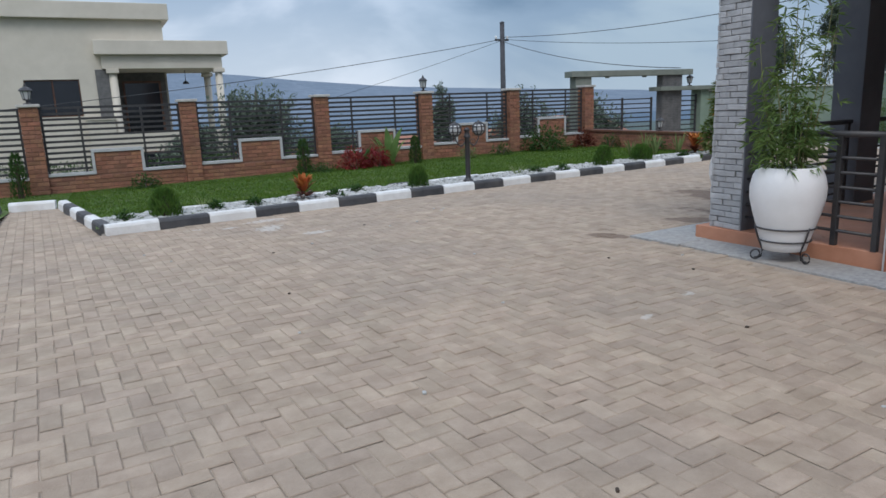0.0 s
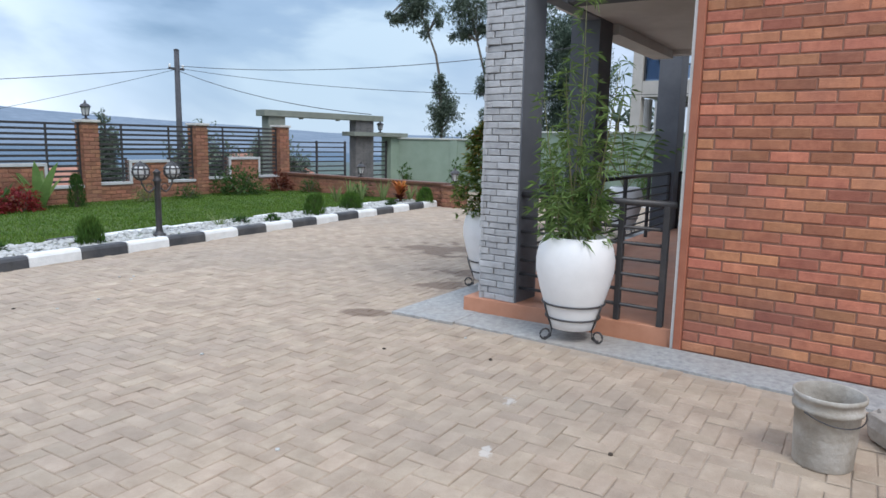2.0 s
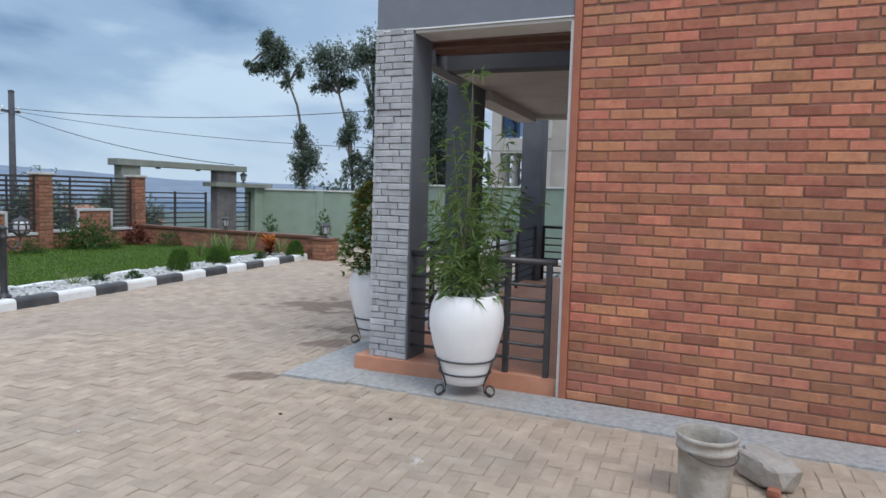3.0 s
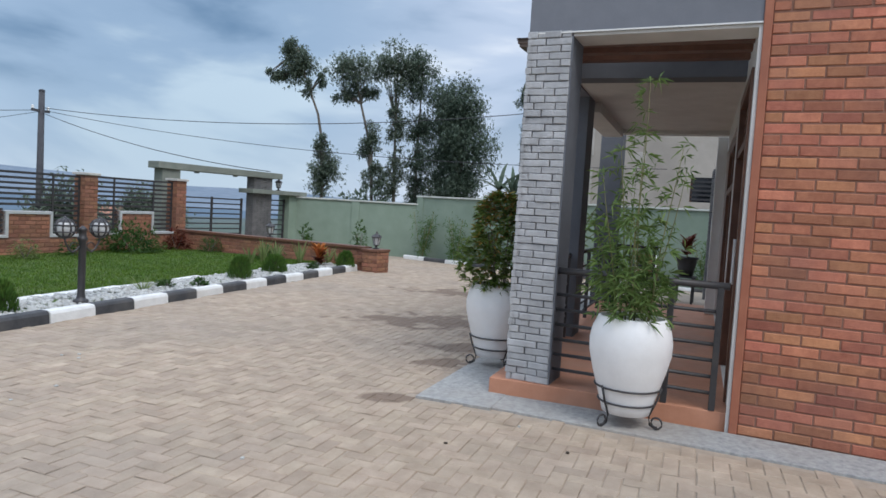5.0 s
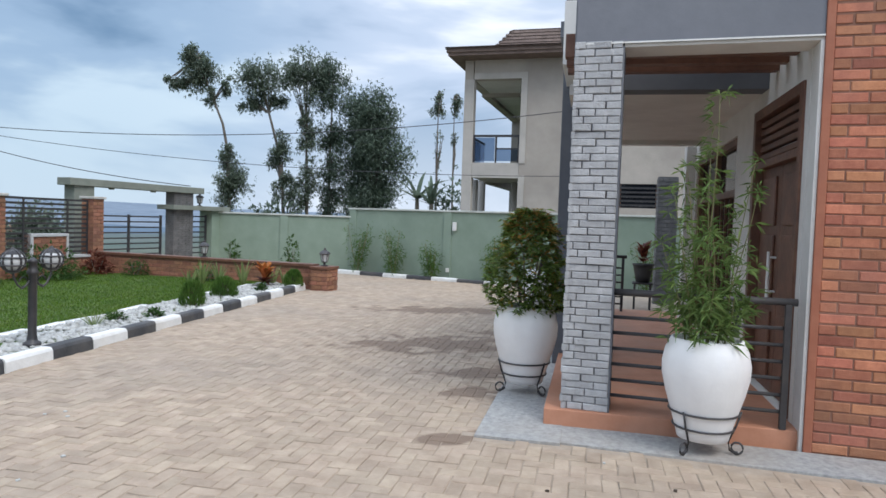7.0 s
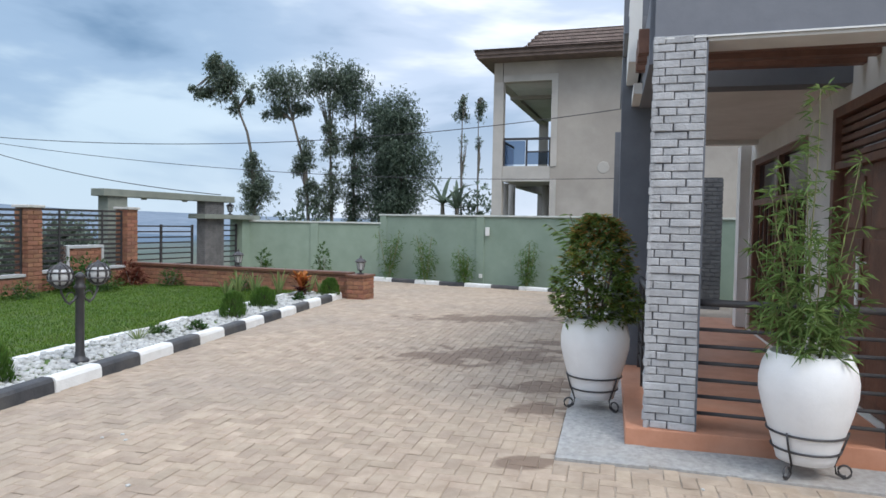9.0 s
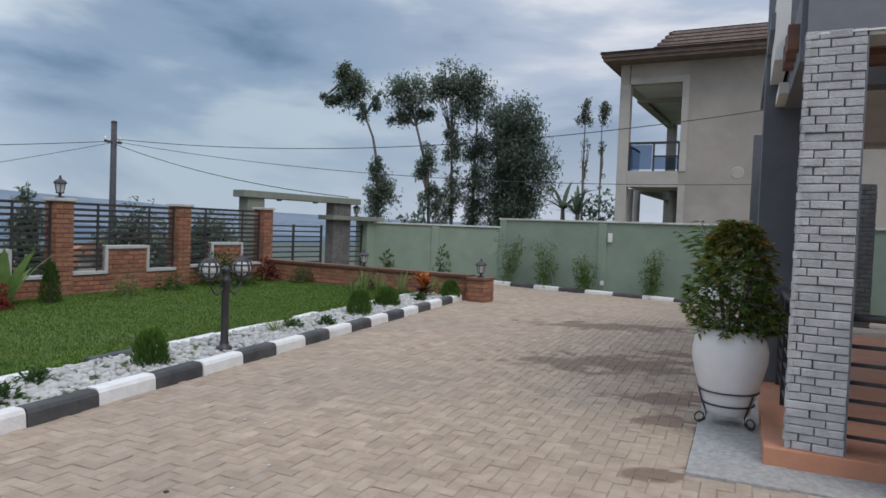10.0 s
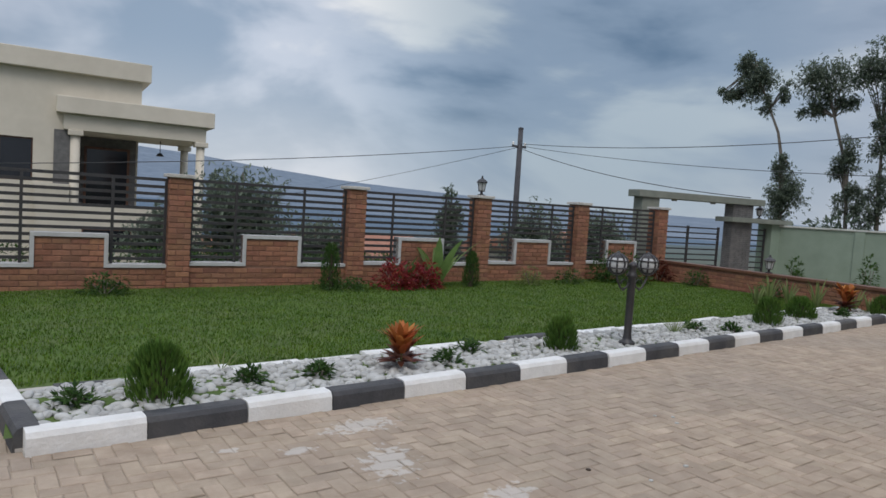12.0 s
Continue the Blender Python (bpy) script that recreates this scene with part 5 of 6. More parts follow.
def low_bush(x, y, z, r, h, label, seed, material, n=260, name="bush", leaf=0.07):
    t = thing(name, label, "bush", pose(x, y, z))
    rng = random.Random(seed)
    lv = Leaves()
    for k in range(n):
        d = rnd_dir()
        d.z = abs(d.z)
        c = Vector((d.x * r, d.y * r, d.z * h)) * rng.uniform(0.35, 1.0)
        for w in range(3):
            lv.add(c, d + rnd_dir() * 0.8, leaf * rng.uniform(0.7, 1.4), leaf * rng.uniform(0.25, 0.45), 0.2)
    part("foliage", lv.mesh("foliage", material), material, t)
    for k in range(4):
        a = k * 1.6
        part("stem", tube(bmesh.new(), [(0, 0, -0.04), (math.cos(a) * r * 0.5, math.sin(a) * r * 0.5, h * 0.6)], 0.008, 5), M_BARK, t)
    return t


low_bush(5.85, 15.5, lawn_z(5.5, 15.4), 0.42, 0.55, "dark red leafy shrub in front of the brick fence", 3, M_RED, 300, "red_shrub", 0.1)
low_bush(6.5, 15.55, lawn_z(6.3, 15.4), 0.38, 0.52, "bright red leafy shrub in front of the brick fence", 4, M_RED, 280, "red_shrub", 0.1)
low_bush(11.9, 15.9, lawn_z(11.9, 15.9), 0.75, 0.75, "spreading green bush at the fence corner", 5, M_BUSH, 520, "bush", 0.11)
low_bush(13.3, 15.9, lawn_z(13.3, 15.9), 0.35, 0.55, "brownish bush at the fence corner", 6, M_CROTONDARK, 200, "bush", 0.11)
low_bush(1.05, 15.6, lawn_z(0.85, 15.6), 0.4, 0.32, "low green bush at the foot of the fence", 7, M_BUSH, 240)
low_bush(4.9, 15.6, lawn_z(4.9, 15.6), 0.6, 0.22, "low mixed ground plants at the foot of the fence", 8, M_BUSH, 300)
low_bush(9.2, 15.75, lawn_z(9.2, 15.7), 0.3, 0.4, "small grey-green bush at the fence", 9, M_STRAP, 160)
low_bush(10.4, 15.9, lawn_z(10.4, 15.9), 0.35, 0.35, "small green bush at the fence", 10, M_BUSH, 200)
low_bush(13.55, 15.0, lawn_z(13.5, 15), 0.3, 0.42, "small green bush by the planter wall", 11, M_BUSH, 200)
low_bush(13.3, 12.9, 0.06, 0.4, 0.4, "green bush by the planter wall", 12, M_BUSH, 240)
for k, (x, y) in enumerate(((0.42, 9.22), (1.6, 9.45), (2.15, 9.45), (3.42, 9.58), (7.7, 10.32), (12.05, 10.75), (3.9, 9.95), (8.2, 10.1))):
    low_bush(x, y, 0.08, 0.13, 0.13, "small tufted green plant among the pebbles", 20 + k, M_BUSH, 90, "ground_plant", 0.07)
croton(2.92, 9.53, 0.08, "orange and dark red croton in the pebble bed", 0.42, seed=2, n=90, size=0.85)
croton(12.75, 11.1, 0.08, "orange-brown croton near the planter wall", 0.5, seed=5, n=95, size=1.2)


def strap_plant(x, y, z, label, n, length, width, seed, material=None, spread=0.6, name="strap_plant"):
    t = thing(name, label, "plant", pose(x, y, z))
    rng = random.Random(seed)
    lv = Leaves()
    for k in range(n):
        a = k * 2.4
        lv.blade((0.03 * math.cos(a), 0.03 * math.sin(a), -0.02), (math.cos(a) * spread * rng.uniform(0.3, 1), math.sin(a) * spread * rng.uniform(0.3, 1), 1), length * rng.uniform(0.7, 1.1), width, 0.25, 5)
    part("foliage", lv.mesh("foliage", material or M_STRAP), material or M_STRAP, t)
    return t


strap_plant(1.5, 9.95, 0.09, "tuft of thin pale grass blades by the edging", 22, 0.3, 0.014, 1, spread=1.0)
strap_plant(7.25, 10.25, 0.09, "tuft of reddish grass blades among the pebbles", 24, 0.36, 0.018, 2, spread=0.9)
for k, (x, y, ll) in enumerate(((12.3, 11.9, 0.7), (12.8, 11.65, 0.78), (13.25, 11.2, 0.62), (11.8, 12.2, 0.55), (12.45, 12.4, 0.75), (13.3, 10.95, 0.5))):
    strap_plant(x, y, 0.06, "upright pale striped sword-leaved plant near the planter wall", 13, ll, 0.055, 10 + k, spread=0.28, name="sword_plant")
strap_plant(6.95, 15.85, lawn_z(6.7, 15.6), "young banana plant with broad leaves by the fence", 8, 1.35, 0.28, 30, M_BAMBOO, 0.55, "banana_plant")
strap_plant(6.25, 15.9, lawn_z(6, 15.6), "young banana plant with narrow leaves by the fence", 6, 0.95, 0.2, 31, M_BUSH, 0.5, "banana_plant")


def climber(u, h, w, seed):
    """A thin young bamboo-like plant in front of the green wall."""
    p = Vector(G2) + (Vector(G1) - Vector(G2)).normalized() * u - Vector((0.55, 0, 0))
    t = thing("wall_plant", "wispy young green plant against the green wall", "plant", pose(p.x, p.y, -0.2), "plants along the green wall")
    rng = random.Random(seed)
    lv = Leaves()
    for s in range(7):
        lean = Vector((rng.uniform(-0.1, 0.1), rng.uniform(-0.32, 0.32) * w, 1))
        hh = h * rng.uniform(0.5, 1)
        part("stem", tube(bmesh.new(), [(0, 0, 0), lean * hh * 0.5, lean * hh], 0.008, 5), M_STEM, t)
        for k in range(95):
            q = lean * hh * rng.uniform(0.15, 1) + rnd_dir() * 0.2 * w
            lv.add(q, rnd_dir(), rng.uniform(0.09, 0.18), 0.022, 0.2)
    part("foliage", lv.mesh("foliage", M_CONIFER), M_CONIFER, t)


def hedge(x0, x1, y, z0, z1, label, seed):
    t = thing("hedge", label, "hedge", pose(x0, y, z0))
    rng = random.Random(seed)
    lv = Leaves()
    for k in range(int((x1 - x0) * 520)):
        p = Vector((rng.uniform(0, x1 - x0), rng.uniform(-0.28, 0.28), (z1 - z0) * rng.random() ** 0.6 * (0.9 + 0.12 * noise.noise((k * 0.37, 0, 0)))))
        lv.add(p, rnd_dir() + Vector((0, -0.4, 0.5)), rng.uniform(0.07, 0.13), rng.uniform(0.03, 0.05), 0.2)
    part("foliage", lv.mesh("foliage", M_BUSH), M_BUSH, t)
    for k in range(int(x1 - x0)):
        part("stem", tube(bmesh.new(), [(k + 0.4, 0, -0.1), (k + 0.45, 0.03, (z1 - z0) * 0.7)], 0.02, 5), M_BARK, t)


hedge(-4.0, 8.0, 18.2, -0.45, 0.5, "dark clipped hedge just beyond the brick fence", 5)
for u, h, w, s in ((11.45, 1.75, 0.9, 1), (10.1, 1.5, 0.9, 2), (8.75, 1.2, 0.9, 3), (6.8, 1.75, 0.8, 4), (4.0, 1.2, 1.0, 5), (2.4, 1.4, 1.0, 6)):
    climber(u, h, w, s)
for (x, y), h, s in (((19.1, 14.0), 1.25, 7), ((18.4, 15.6), 1.0, 8)):
    low_bush(x, y, -0.2, 0.28, h, "wispy green plant against the green wall", s + 40, M_BUSH, 150, "wall_bush", 0.12)


# ---- trees ----
def tree(x, y, z, label, trunk, crowns, seed, material, leaf=0.27, dens=4.4, r0=0.14):
    """trunk: points from the base up; crowns: centre, radii and count of leaf clumps."""
    t = thing("tree", label, "tree", pose(x, y, z), "trees beyond the wall")
    rng = random.Random(seed)
    n = len(trunk)
    part("trunk", tube(bmesh.new(), trunk, r0, 8, [r0 * (1 - 0.75 * i / (n - 1)) for i in range(n)]), M_BARK, t)
    lv = Leaves()
    for (cx, cy, cz), (rx, ry, rz), count in crowns:
        c = Vector((cx, cy, cz))
        near = min((Vector(p) for p in trunk), key=lambda p: (p - c + Vector((0, 0, rz))).length)
        for k in range(7):
            d = rnd_dir()
            tip = c + Vector((d.x * rx, d.y * ry, d.z * rz)) * 0.75
            part("limb", tube(bmesh.new(), [near, near.lerp(tip, 0.5) + Vector((0, 0, 0.15)), tip], 0.03, 5, [0.055, 0.035, 0.012]), M_BARK, t)
        blobs = [Vector((d.x * rx, d.y * ry, d.z * rz)) * rng.random() ** 0.45 for d in (rnd_dir() for _ in range(max(6, count // 11)))]
        for k in range(int(count * dens)):
            b = blobs[k % len(blobs)]
            s = 0.21 * min(rx, ry, rz) + 0.05
            p = c + b + Vector((rng.gauss(0, s), rng.gauss(0, s), rng.gauss(0, s)))
            d = rnd_dir()
            for w in range(3):
                lv.add(p, d + rnd_dir() * 0.9 + Vector((0, 0, 0.25)), leaf * rng.uniform(0.6, 1.2), leaf * rng.uniform(0.2, 0.36), 0.15)
    part("crown", lv.mesh("crown", material), material, t)
    return t


TX, TZ = 42.0, -0.6
# each tree's foot, then its parts relative to that foot
tree(TX, 31.4, TZ, "tall leaning grevillea with a windswept tuft on a bare stem", [(0, 0, 0), (0, 0.1, 3), (0, 0.4, 7.0), (0, 0.75, 8.5), (0, 1.5, 10.1), (0, 2.2, 11.6), (0, 2.8, 13.0)],
     [((0, 0, 4.2), (1.0, 1.15, 2.0), 420), ((0, 0.25, 6.2), (0.5, 0.6, 0.9), 110), ((0, 2.7, 12.2), (1.0, 1.25, 1.35), 420), ((0, 3.3, 13.3), (0.7, 0.8, 0.55), 130), ((0, 4.4, 11.4), (0.6, 0.9, 0.4), 130), ((0, 5.2, 11.6), (0.4, 0.6, 0.2), 45), ((0, 0.45, 10.9), (0.35, 0.3, 0.9), 60), ((0, 1.8, 10.5), (0.4, 0.55, 0.7), 60)], 1, M_TREE)
tree(TX, 27.1, TZ, "tall thin grevillea with a round tuft at the top", [(0, 0, 0), (0, 0.2, 4), (0, 0.7, 7.0), (0, 1.4, 9.2), (0, 2.0, 11), (0, 2.2, 12.4)],
     [((0, 2.0, 11.2), (1.3, 1.6, 1.6), 440), ((0, 2.8, 9.6), (0.6, 0.7, 0.5), 90), ((0, 0.8, 9.9), (0.5, 0.6, 0.6), 80), ((0, 0.6, 6.6), (0.6, 0.8, 1.3), 190), ((0, 0.0, 3.6), (0.6, 0.8, 1.8), 190)], 2, M_TREE)
tree(TX, 25.3, TZ, "tall thin grevillea with leaves all along its stem", [(0, 0, 0), (0, 0.2, 4), (0, 0.3, 8), (0, 0.4, 12.7)],
     [((0, 0.6, 11.5), (1.1, 1.3, 1.8), 420), ((0, 0.4, 8.0), (0.7, 0.8, 1.9), 190), ((0, 0.3, 4.3), (0.8, 0.9, 2.2), 220)], 3, M_TREE)
tree(TX + 1, 24.2, TZ, "tall dark grevillea with a ragged crown", [(0, 0, 0), (0, 0.1, 5), (0, 0, 12.2)],
     [((0, 0.2, 11.0), (1.1, 1.2, 2.0), 440), ((0, 0.1, 7.4), (0.9, 0.9, 2.2), 290), ((0, 0.1, 3.6), (0.8, 0.8, 2.0), 230)], 4, M_TREEDARK)
tree(TX + 1, 22.3, TZ, "dark bushy tree behind the green wall", [(0, 0, 0), (0, 0.1, 5), (0, 0, 9.7)],
     [((0, 0.0, 8.7), (1.4, 1.3, 2.0), 520), ((0, 0.3, 5.0), (1.5, 1.4, 2.6), 560)], 5, M_TREEDARK)
tree(TX, 20.4, TZ, "large dense dark green tree behind the green wall", [(0, 0, 0), (0, 0.1, 4), (0, 0, 9)],
     [((0, 0.2, 8.6), (1.4, 1.4, 2.0), 700), ((0, -0.2, 6.0), (1.8, 2.0, 2.4), 1100), ((0, 0.3, 3.2), (1.5, 1.6, 1.9), 650)], 6, M_TREEDARK)
tree(TX, 16.2, TZ, "very thin young tree with a small tuft at the top", [(0, 0, 0), (0, 0.1, 5), (0, 0.1, 10.3)], [((0, 0.1, 9.2), (0.4, 0.5, 0.55), 60), ((0, 0.05, 10.0), (0.25, 0.25, 0.6), 30), ((0, 0, 7.4), (0.25, 0.35, 1.0), 9), ((0, 0, 5.2), (0.1, 0.15, 1.4), 12)], 7, M_TREE, leaf=0.22, r0=0.09)
tree(TX, 15.15, TZ, "very thin young tree with a sparse tuft at the top", [(0, 0, 0), (0, 0.05, 5), (0, 0.1, 10.1)], [((0, 0.05, 9.4), (0.35, 0.4, 0.6), 46), ((0, -0.1, 9.9), (0.2, 0.3, 0.3), 14), ((0, 0, 6.6), (0.12, 0.15, 1.8), 14)], 8, M_TREE, leaf=0.22, r0=0.08)
low_bush(TX - 2, 26.6, 0.0, 2.6, 2.6, "hedge-like bushes under the trees", 61, M_TREEDARK, 500, "bush", 0.4)
low_bush(TX - 2, 14.6, 0.0, 1.7, 4.2, "dark leafy bush behind the green wall", 62, M_TREEDARK, 420, "bush", 0.4)
for k, (y, h) in enumerate(((16.5, 6.6), (15.6, 5.9))):
    t = thing("banana_plant", "tall banana plant with ragged arching leaves behind the green wall", "plant", pose(TX - 3, y, -0.2))
    part("stem", tube(bmesh.new(), [(0, 0, 0), (0.02, 0.03, h * 0.3), (0, 0.05, h * 0.49)], 0.16, 10, [0.2, 0.16, 0.1]), M_BARK, t)
    rng = random.Random(70 + k)
    lv = Leaves()
    for j in range(17):
        a = j * 2.4 + k
        w = rng.uniform(0.4, 2.6)
        lv.blade((0, 0.05, h * 0.46), (math.cos(a) * w, math.sin(a) * w, 1), h * rng.uniform(0.36, 0.5), 0.34, 0.35, 6)
    part("foliage", lv.mesh("foliage", M_TREE), M_TREE, t)
# trees beyond the fence
for k, (x, y, zt, h, r) in enumerate(((6.75, 30.5, -2.5, 5.1, 1.5), (15.75, 30.0, -2.6, 5.2, 0.55), (20.4, 29.5, -2.5, 4.1, 1.5), (24.0, 29.0, -2.5, 3.9, 1.6), (3.9, 29.0, -2.5, 3.4, 1.0), (11.0, 34.0, -3.2, 3.8, 1.6))):
    tree(x, y, zt, "bushy grey-green tree on the slope beyond the fence" if r > 1 else "pointed dark tree beyond the fence", [(0, 0, 0), (0, 0, h * 0.5), (0, 0, h * 0.96)],
         [((0, 0, h * 0.62), (r, r, h * 0.34), int(420 * r)), ((0.2 * r, 0, h * 0.35), (r * 0.9, r * 0.9, h * 0.25), int(260 * r))], 30 + k, M_TREE, leaf=0.3)


# ---- unfinished grey house beyond the wall ----
def grey_house():
    t = thing("grey_house", "unfinished two-storey house of bare grey cement with a brown hip roof", "house", pose(23.0, -0.27, 0))
    for dims in (
        (0, 0.3, -4.0, 3.4, -1, 7.1),
        (0, 0.3, 3.4, 4.6, -1, 2.2),
        (0, 0.3, 3.4, 4.6, 2.98, 7.1),
        (0, 0.3, 4.6, 7.93, -1, 7.1),
        (0, 9, 9.9 - 0.35, 9.9, -1, 1.3),
        (2.6, 9, 9.6, 9.9, 6.35, 7.1),
        (2.6, 9, 9.6, 9.9, 3.1, 3.7),
        (2.6, 2.85, 7.93, 9.6, 3.1, 3.7),
        (2.6, 2.85, 7.93, 9.6, 6.35, 7.1),
        (0.3, 2.6, 7.7, 7.93, -1, 7.1),
        (0, 0.3, 7.93, 9.57, 6.45, 7.1),
        (0, 2.6, 9.6, 9.9, 6.45, 7.1),
        (9, 9.3, -4, 8.0, -1, 7.1),
        (9, 9.3, 9.5, 9.9, -1, 7.1),
        (0, 9, -4.3, -4, -1, 7.1),
    ):
        part("wall", boxed(*dims), M_CEMENT, t)
    bm = boxed(0.005, 2.59, 7.935, 9.555, 3.1, 3.62, bevel=0.01)
    part("balcony_slab", bm, M_CEMENTPALE, t)
    bm = boxed(-0.006, 0.32, 9.56, 9.906, -1, 6.45, bevel=0.01)
    part("corner_column", bm, M_CEMENTPALE, t)
    for x, y in ((1.1, 9.72), (2.3, 9.72), (2.3, 8.4)):
        part("column", tube(bmesh.new(), [(x, y, -1), (x, y, 3.1)], 0.16, 14), M_CEMENTPALE, t, smooth=True)
    part("opening_trim", box(box(boxed(-0.03, 0.0, 7.72, 7.93, 3.6, 6.66), -0.03, 0.0, 7.93, 9.57, 6.45, 6.66), -0.03, 0.0, 7.72, 7.93, 1.4, 3.2), M_CEMENTPALE, t)
    part("balcony_ceiling", boxed(0.3, 8.95, 7.94, 9.59, 6.47, 6.55), M_PLASTER, t)
    rail = part("balcony_railing", boxed(0.08, 0.12, 7.95, 9.55, 4.5, 4.58), M_IRON, t, "dark metal balcony rail")
    for y in (7.97, 8.75, 9.52):
        part("post", boxed(0.08, 0.12, y - 0.03, y + 0.03, 3.62, 4.5), M_IRON, rail)
    part("glass_pane", boxed(0.095, 0.105, 8.8, 9.49, 3.68, 4.48), M_GLASSTINT, rail, "tinted glass")
    part("glass_pane", boxed(0.095, 0.105, 8.0, 8.72, 3.68, 4.1), M_GLASSTINT, rail, "tinted glass")
    part("mid_rail", boxed(0.08, 0.12, 8.0, 8.72, 4.08, 4.13), M_IRON, rail)
    part("side_rail", boxed(0.3, 2.6, 9.7, 9.74, 4.5, 4.58), M_IRON, rail)
    part("side_glass", boxed(0.3, 2.6, 9.715, 9.725, 3.68, 4.48), M_GLASSTINT, rail, "tinted glass")
    win = part("window", box(boxed(0.1, 0.16, 3.4, 3.46, 2.2, 2.98), 0.1, 0.16, 4.54, 4.6, 2.2, 2.98), M_WOOD, t, "dark low window")
    part("pane", boxed(0.12, 0.14, 3.46, 4.54, 2.2, 2.98), M_GLASSDARK, win)
    for k in range(5):
        part("slat", boxed(0.05, 0.1, 3.42, 4.58, 2.26 + k * 0.14, 2.32 + k * 0.14), M_IRON, win)
    part("patch", lathe(bmesh.new(), [(0.2, 0.0), (0.185, 0.01)], 9), M_CEMENTPALE, t, "round pale filler patch", m=pose(-0.002, 6.2, 3.55, 0, -90, 0))
    # roof: soffit, fascia and shingled slopes
    part("soffit", boxed(-0.75, 10.0, -5.0, 10.32, 7.1, 7.2), M_ROOF, t)
    part("fascia", boxed(-0.8, 10.05, -5.05, 10.37, 7.2, 7.36, bevel=0.01), M_ROOF, t)
    roof = part("roof", boxed(-0.7, 9.9, -4.9, 10.22, 7.36, 7.4), M_ROOF, t, "brown shingled roof")
    v, f = [], []
    rings = [(-0.85, 7.34), (0.55, 7.66), (1.05, 8.35), (4.2, 9.0)]
    for (a, za), (b, zb) in zip(rings, rings[1:]):
        rows_ = max(3, int(math.hypot(b - a, zb - za) / 0.15))
        for j in range(rows_):
            u0, u1 = j / rows_, (j + 1) / rows_
            d0, d1 = a + (b - a) * u0, a + (b - a) * u1
            z0_, z1_ = za + (zb - za) * u0 + 0.03, za + (zb - za) * u1
            y, end = -5.1 + d0, 10.42 - d0 - 0.85
            wdt = 0.2
            x = y - (0.15 if j % 2 else 0)
            while x < end:
                p, q = max(x, y), min(x + wdt - 0.008, end)
                if q - p > 0.04:
                    i = len(v)
                    v += [(d0, p, z0_), (d0, q, z0_), (d1, q, z1_), (d1, p, z1_)]
                    f.append((i, i + 1, i + 2, i + 3))
                x += wdt
            # the slope over the corner
            xs_, xe = d0, 9.3 + 0.85 - d0
            x = xs_ - (0.15 if j % 2 else 0)
            while x < xe:
                p, q = max(x, xs_), min(x + wdt - 0.008, xe)
                if q - p > 0.04:
                    i = len(v)
                    yy0, yy1 = 9.57 - d0, 9.57 - d1
                    v += [(p, yy0, z0_), (q, yy0, z0_), (q, yy1, z1_), (p, yy1, z1_)]
                    f.append((i, i + 3, i + 2, i + 1))
                x += wdt
    tagged(part("shingles", sheet("shingles", v, f, M_ROOF), None, roof), kind="stuff")
    bm = bmesh.new()
    loops = []
    for d, z in rings:
        loops.append([bm.verts.new(c) for c in ((d, -4.2 + d, z - 0.02), (9.3 - d, -4.2 + d, z - 0.02), (9.3 - d, 9.57 - d, z - 0.02), (d, 9.57 - d, z - 0.02))])
    for a, b in zip(loops, loops[1:]):
        for k in range(4):
            bm.faces.new((a[k], a[(k + 1) % 4], b[(k + 1) % 4], b[k]))
    bm.faces.new(loops[-1])
    part("decking", bm, M_ROOF, roof)
    return t


grey_house()


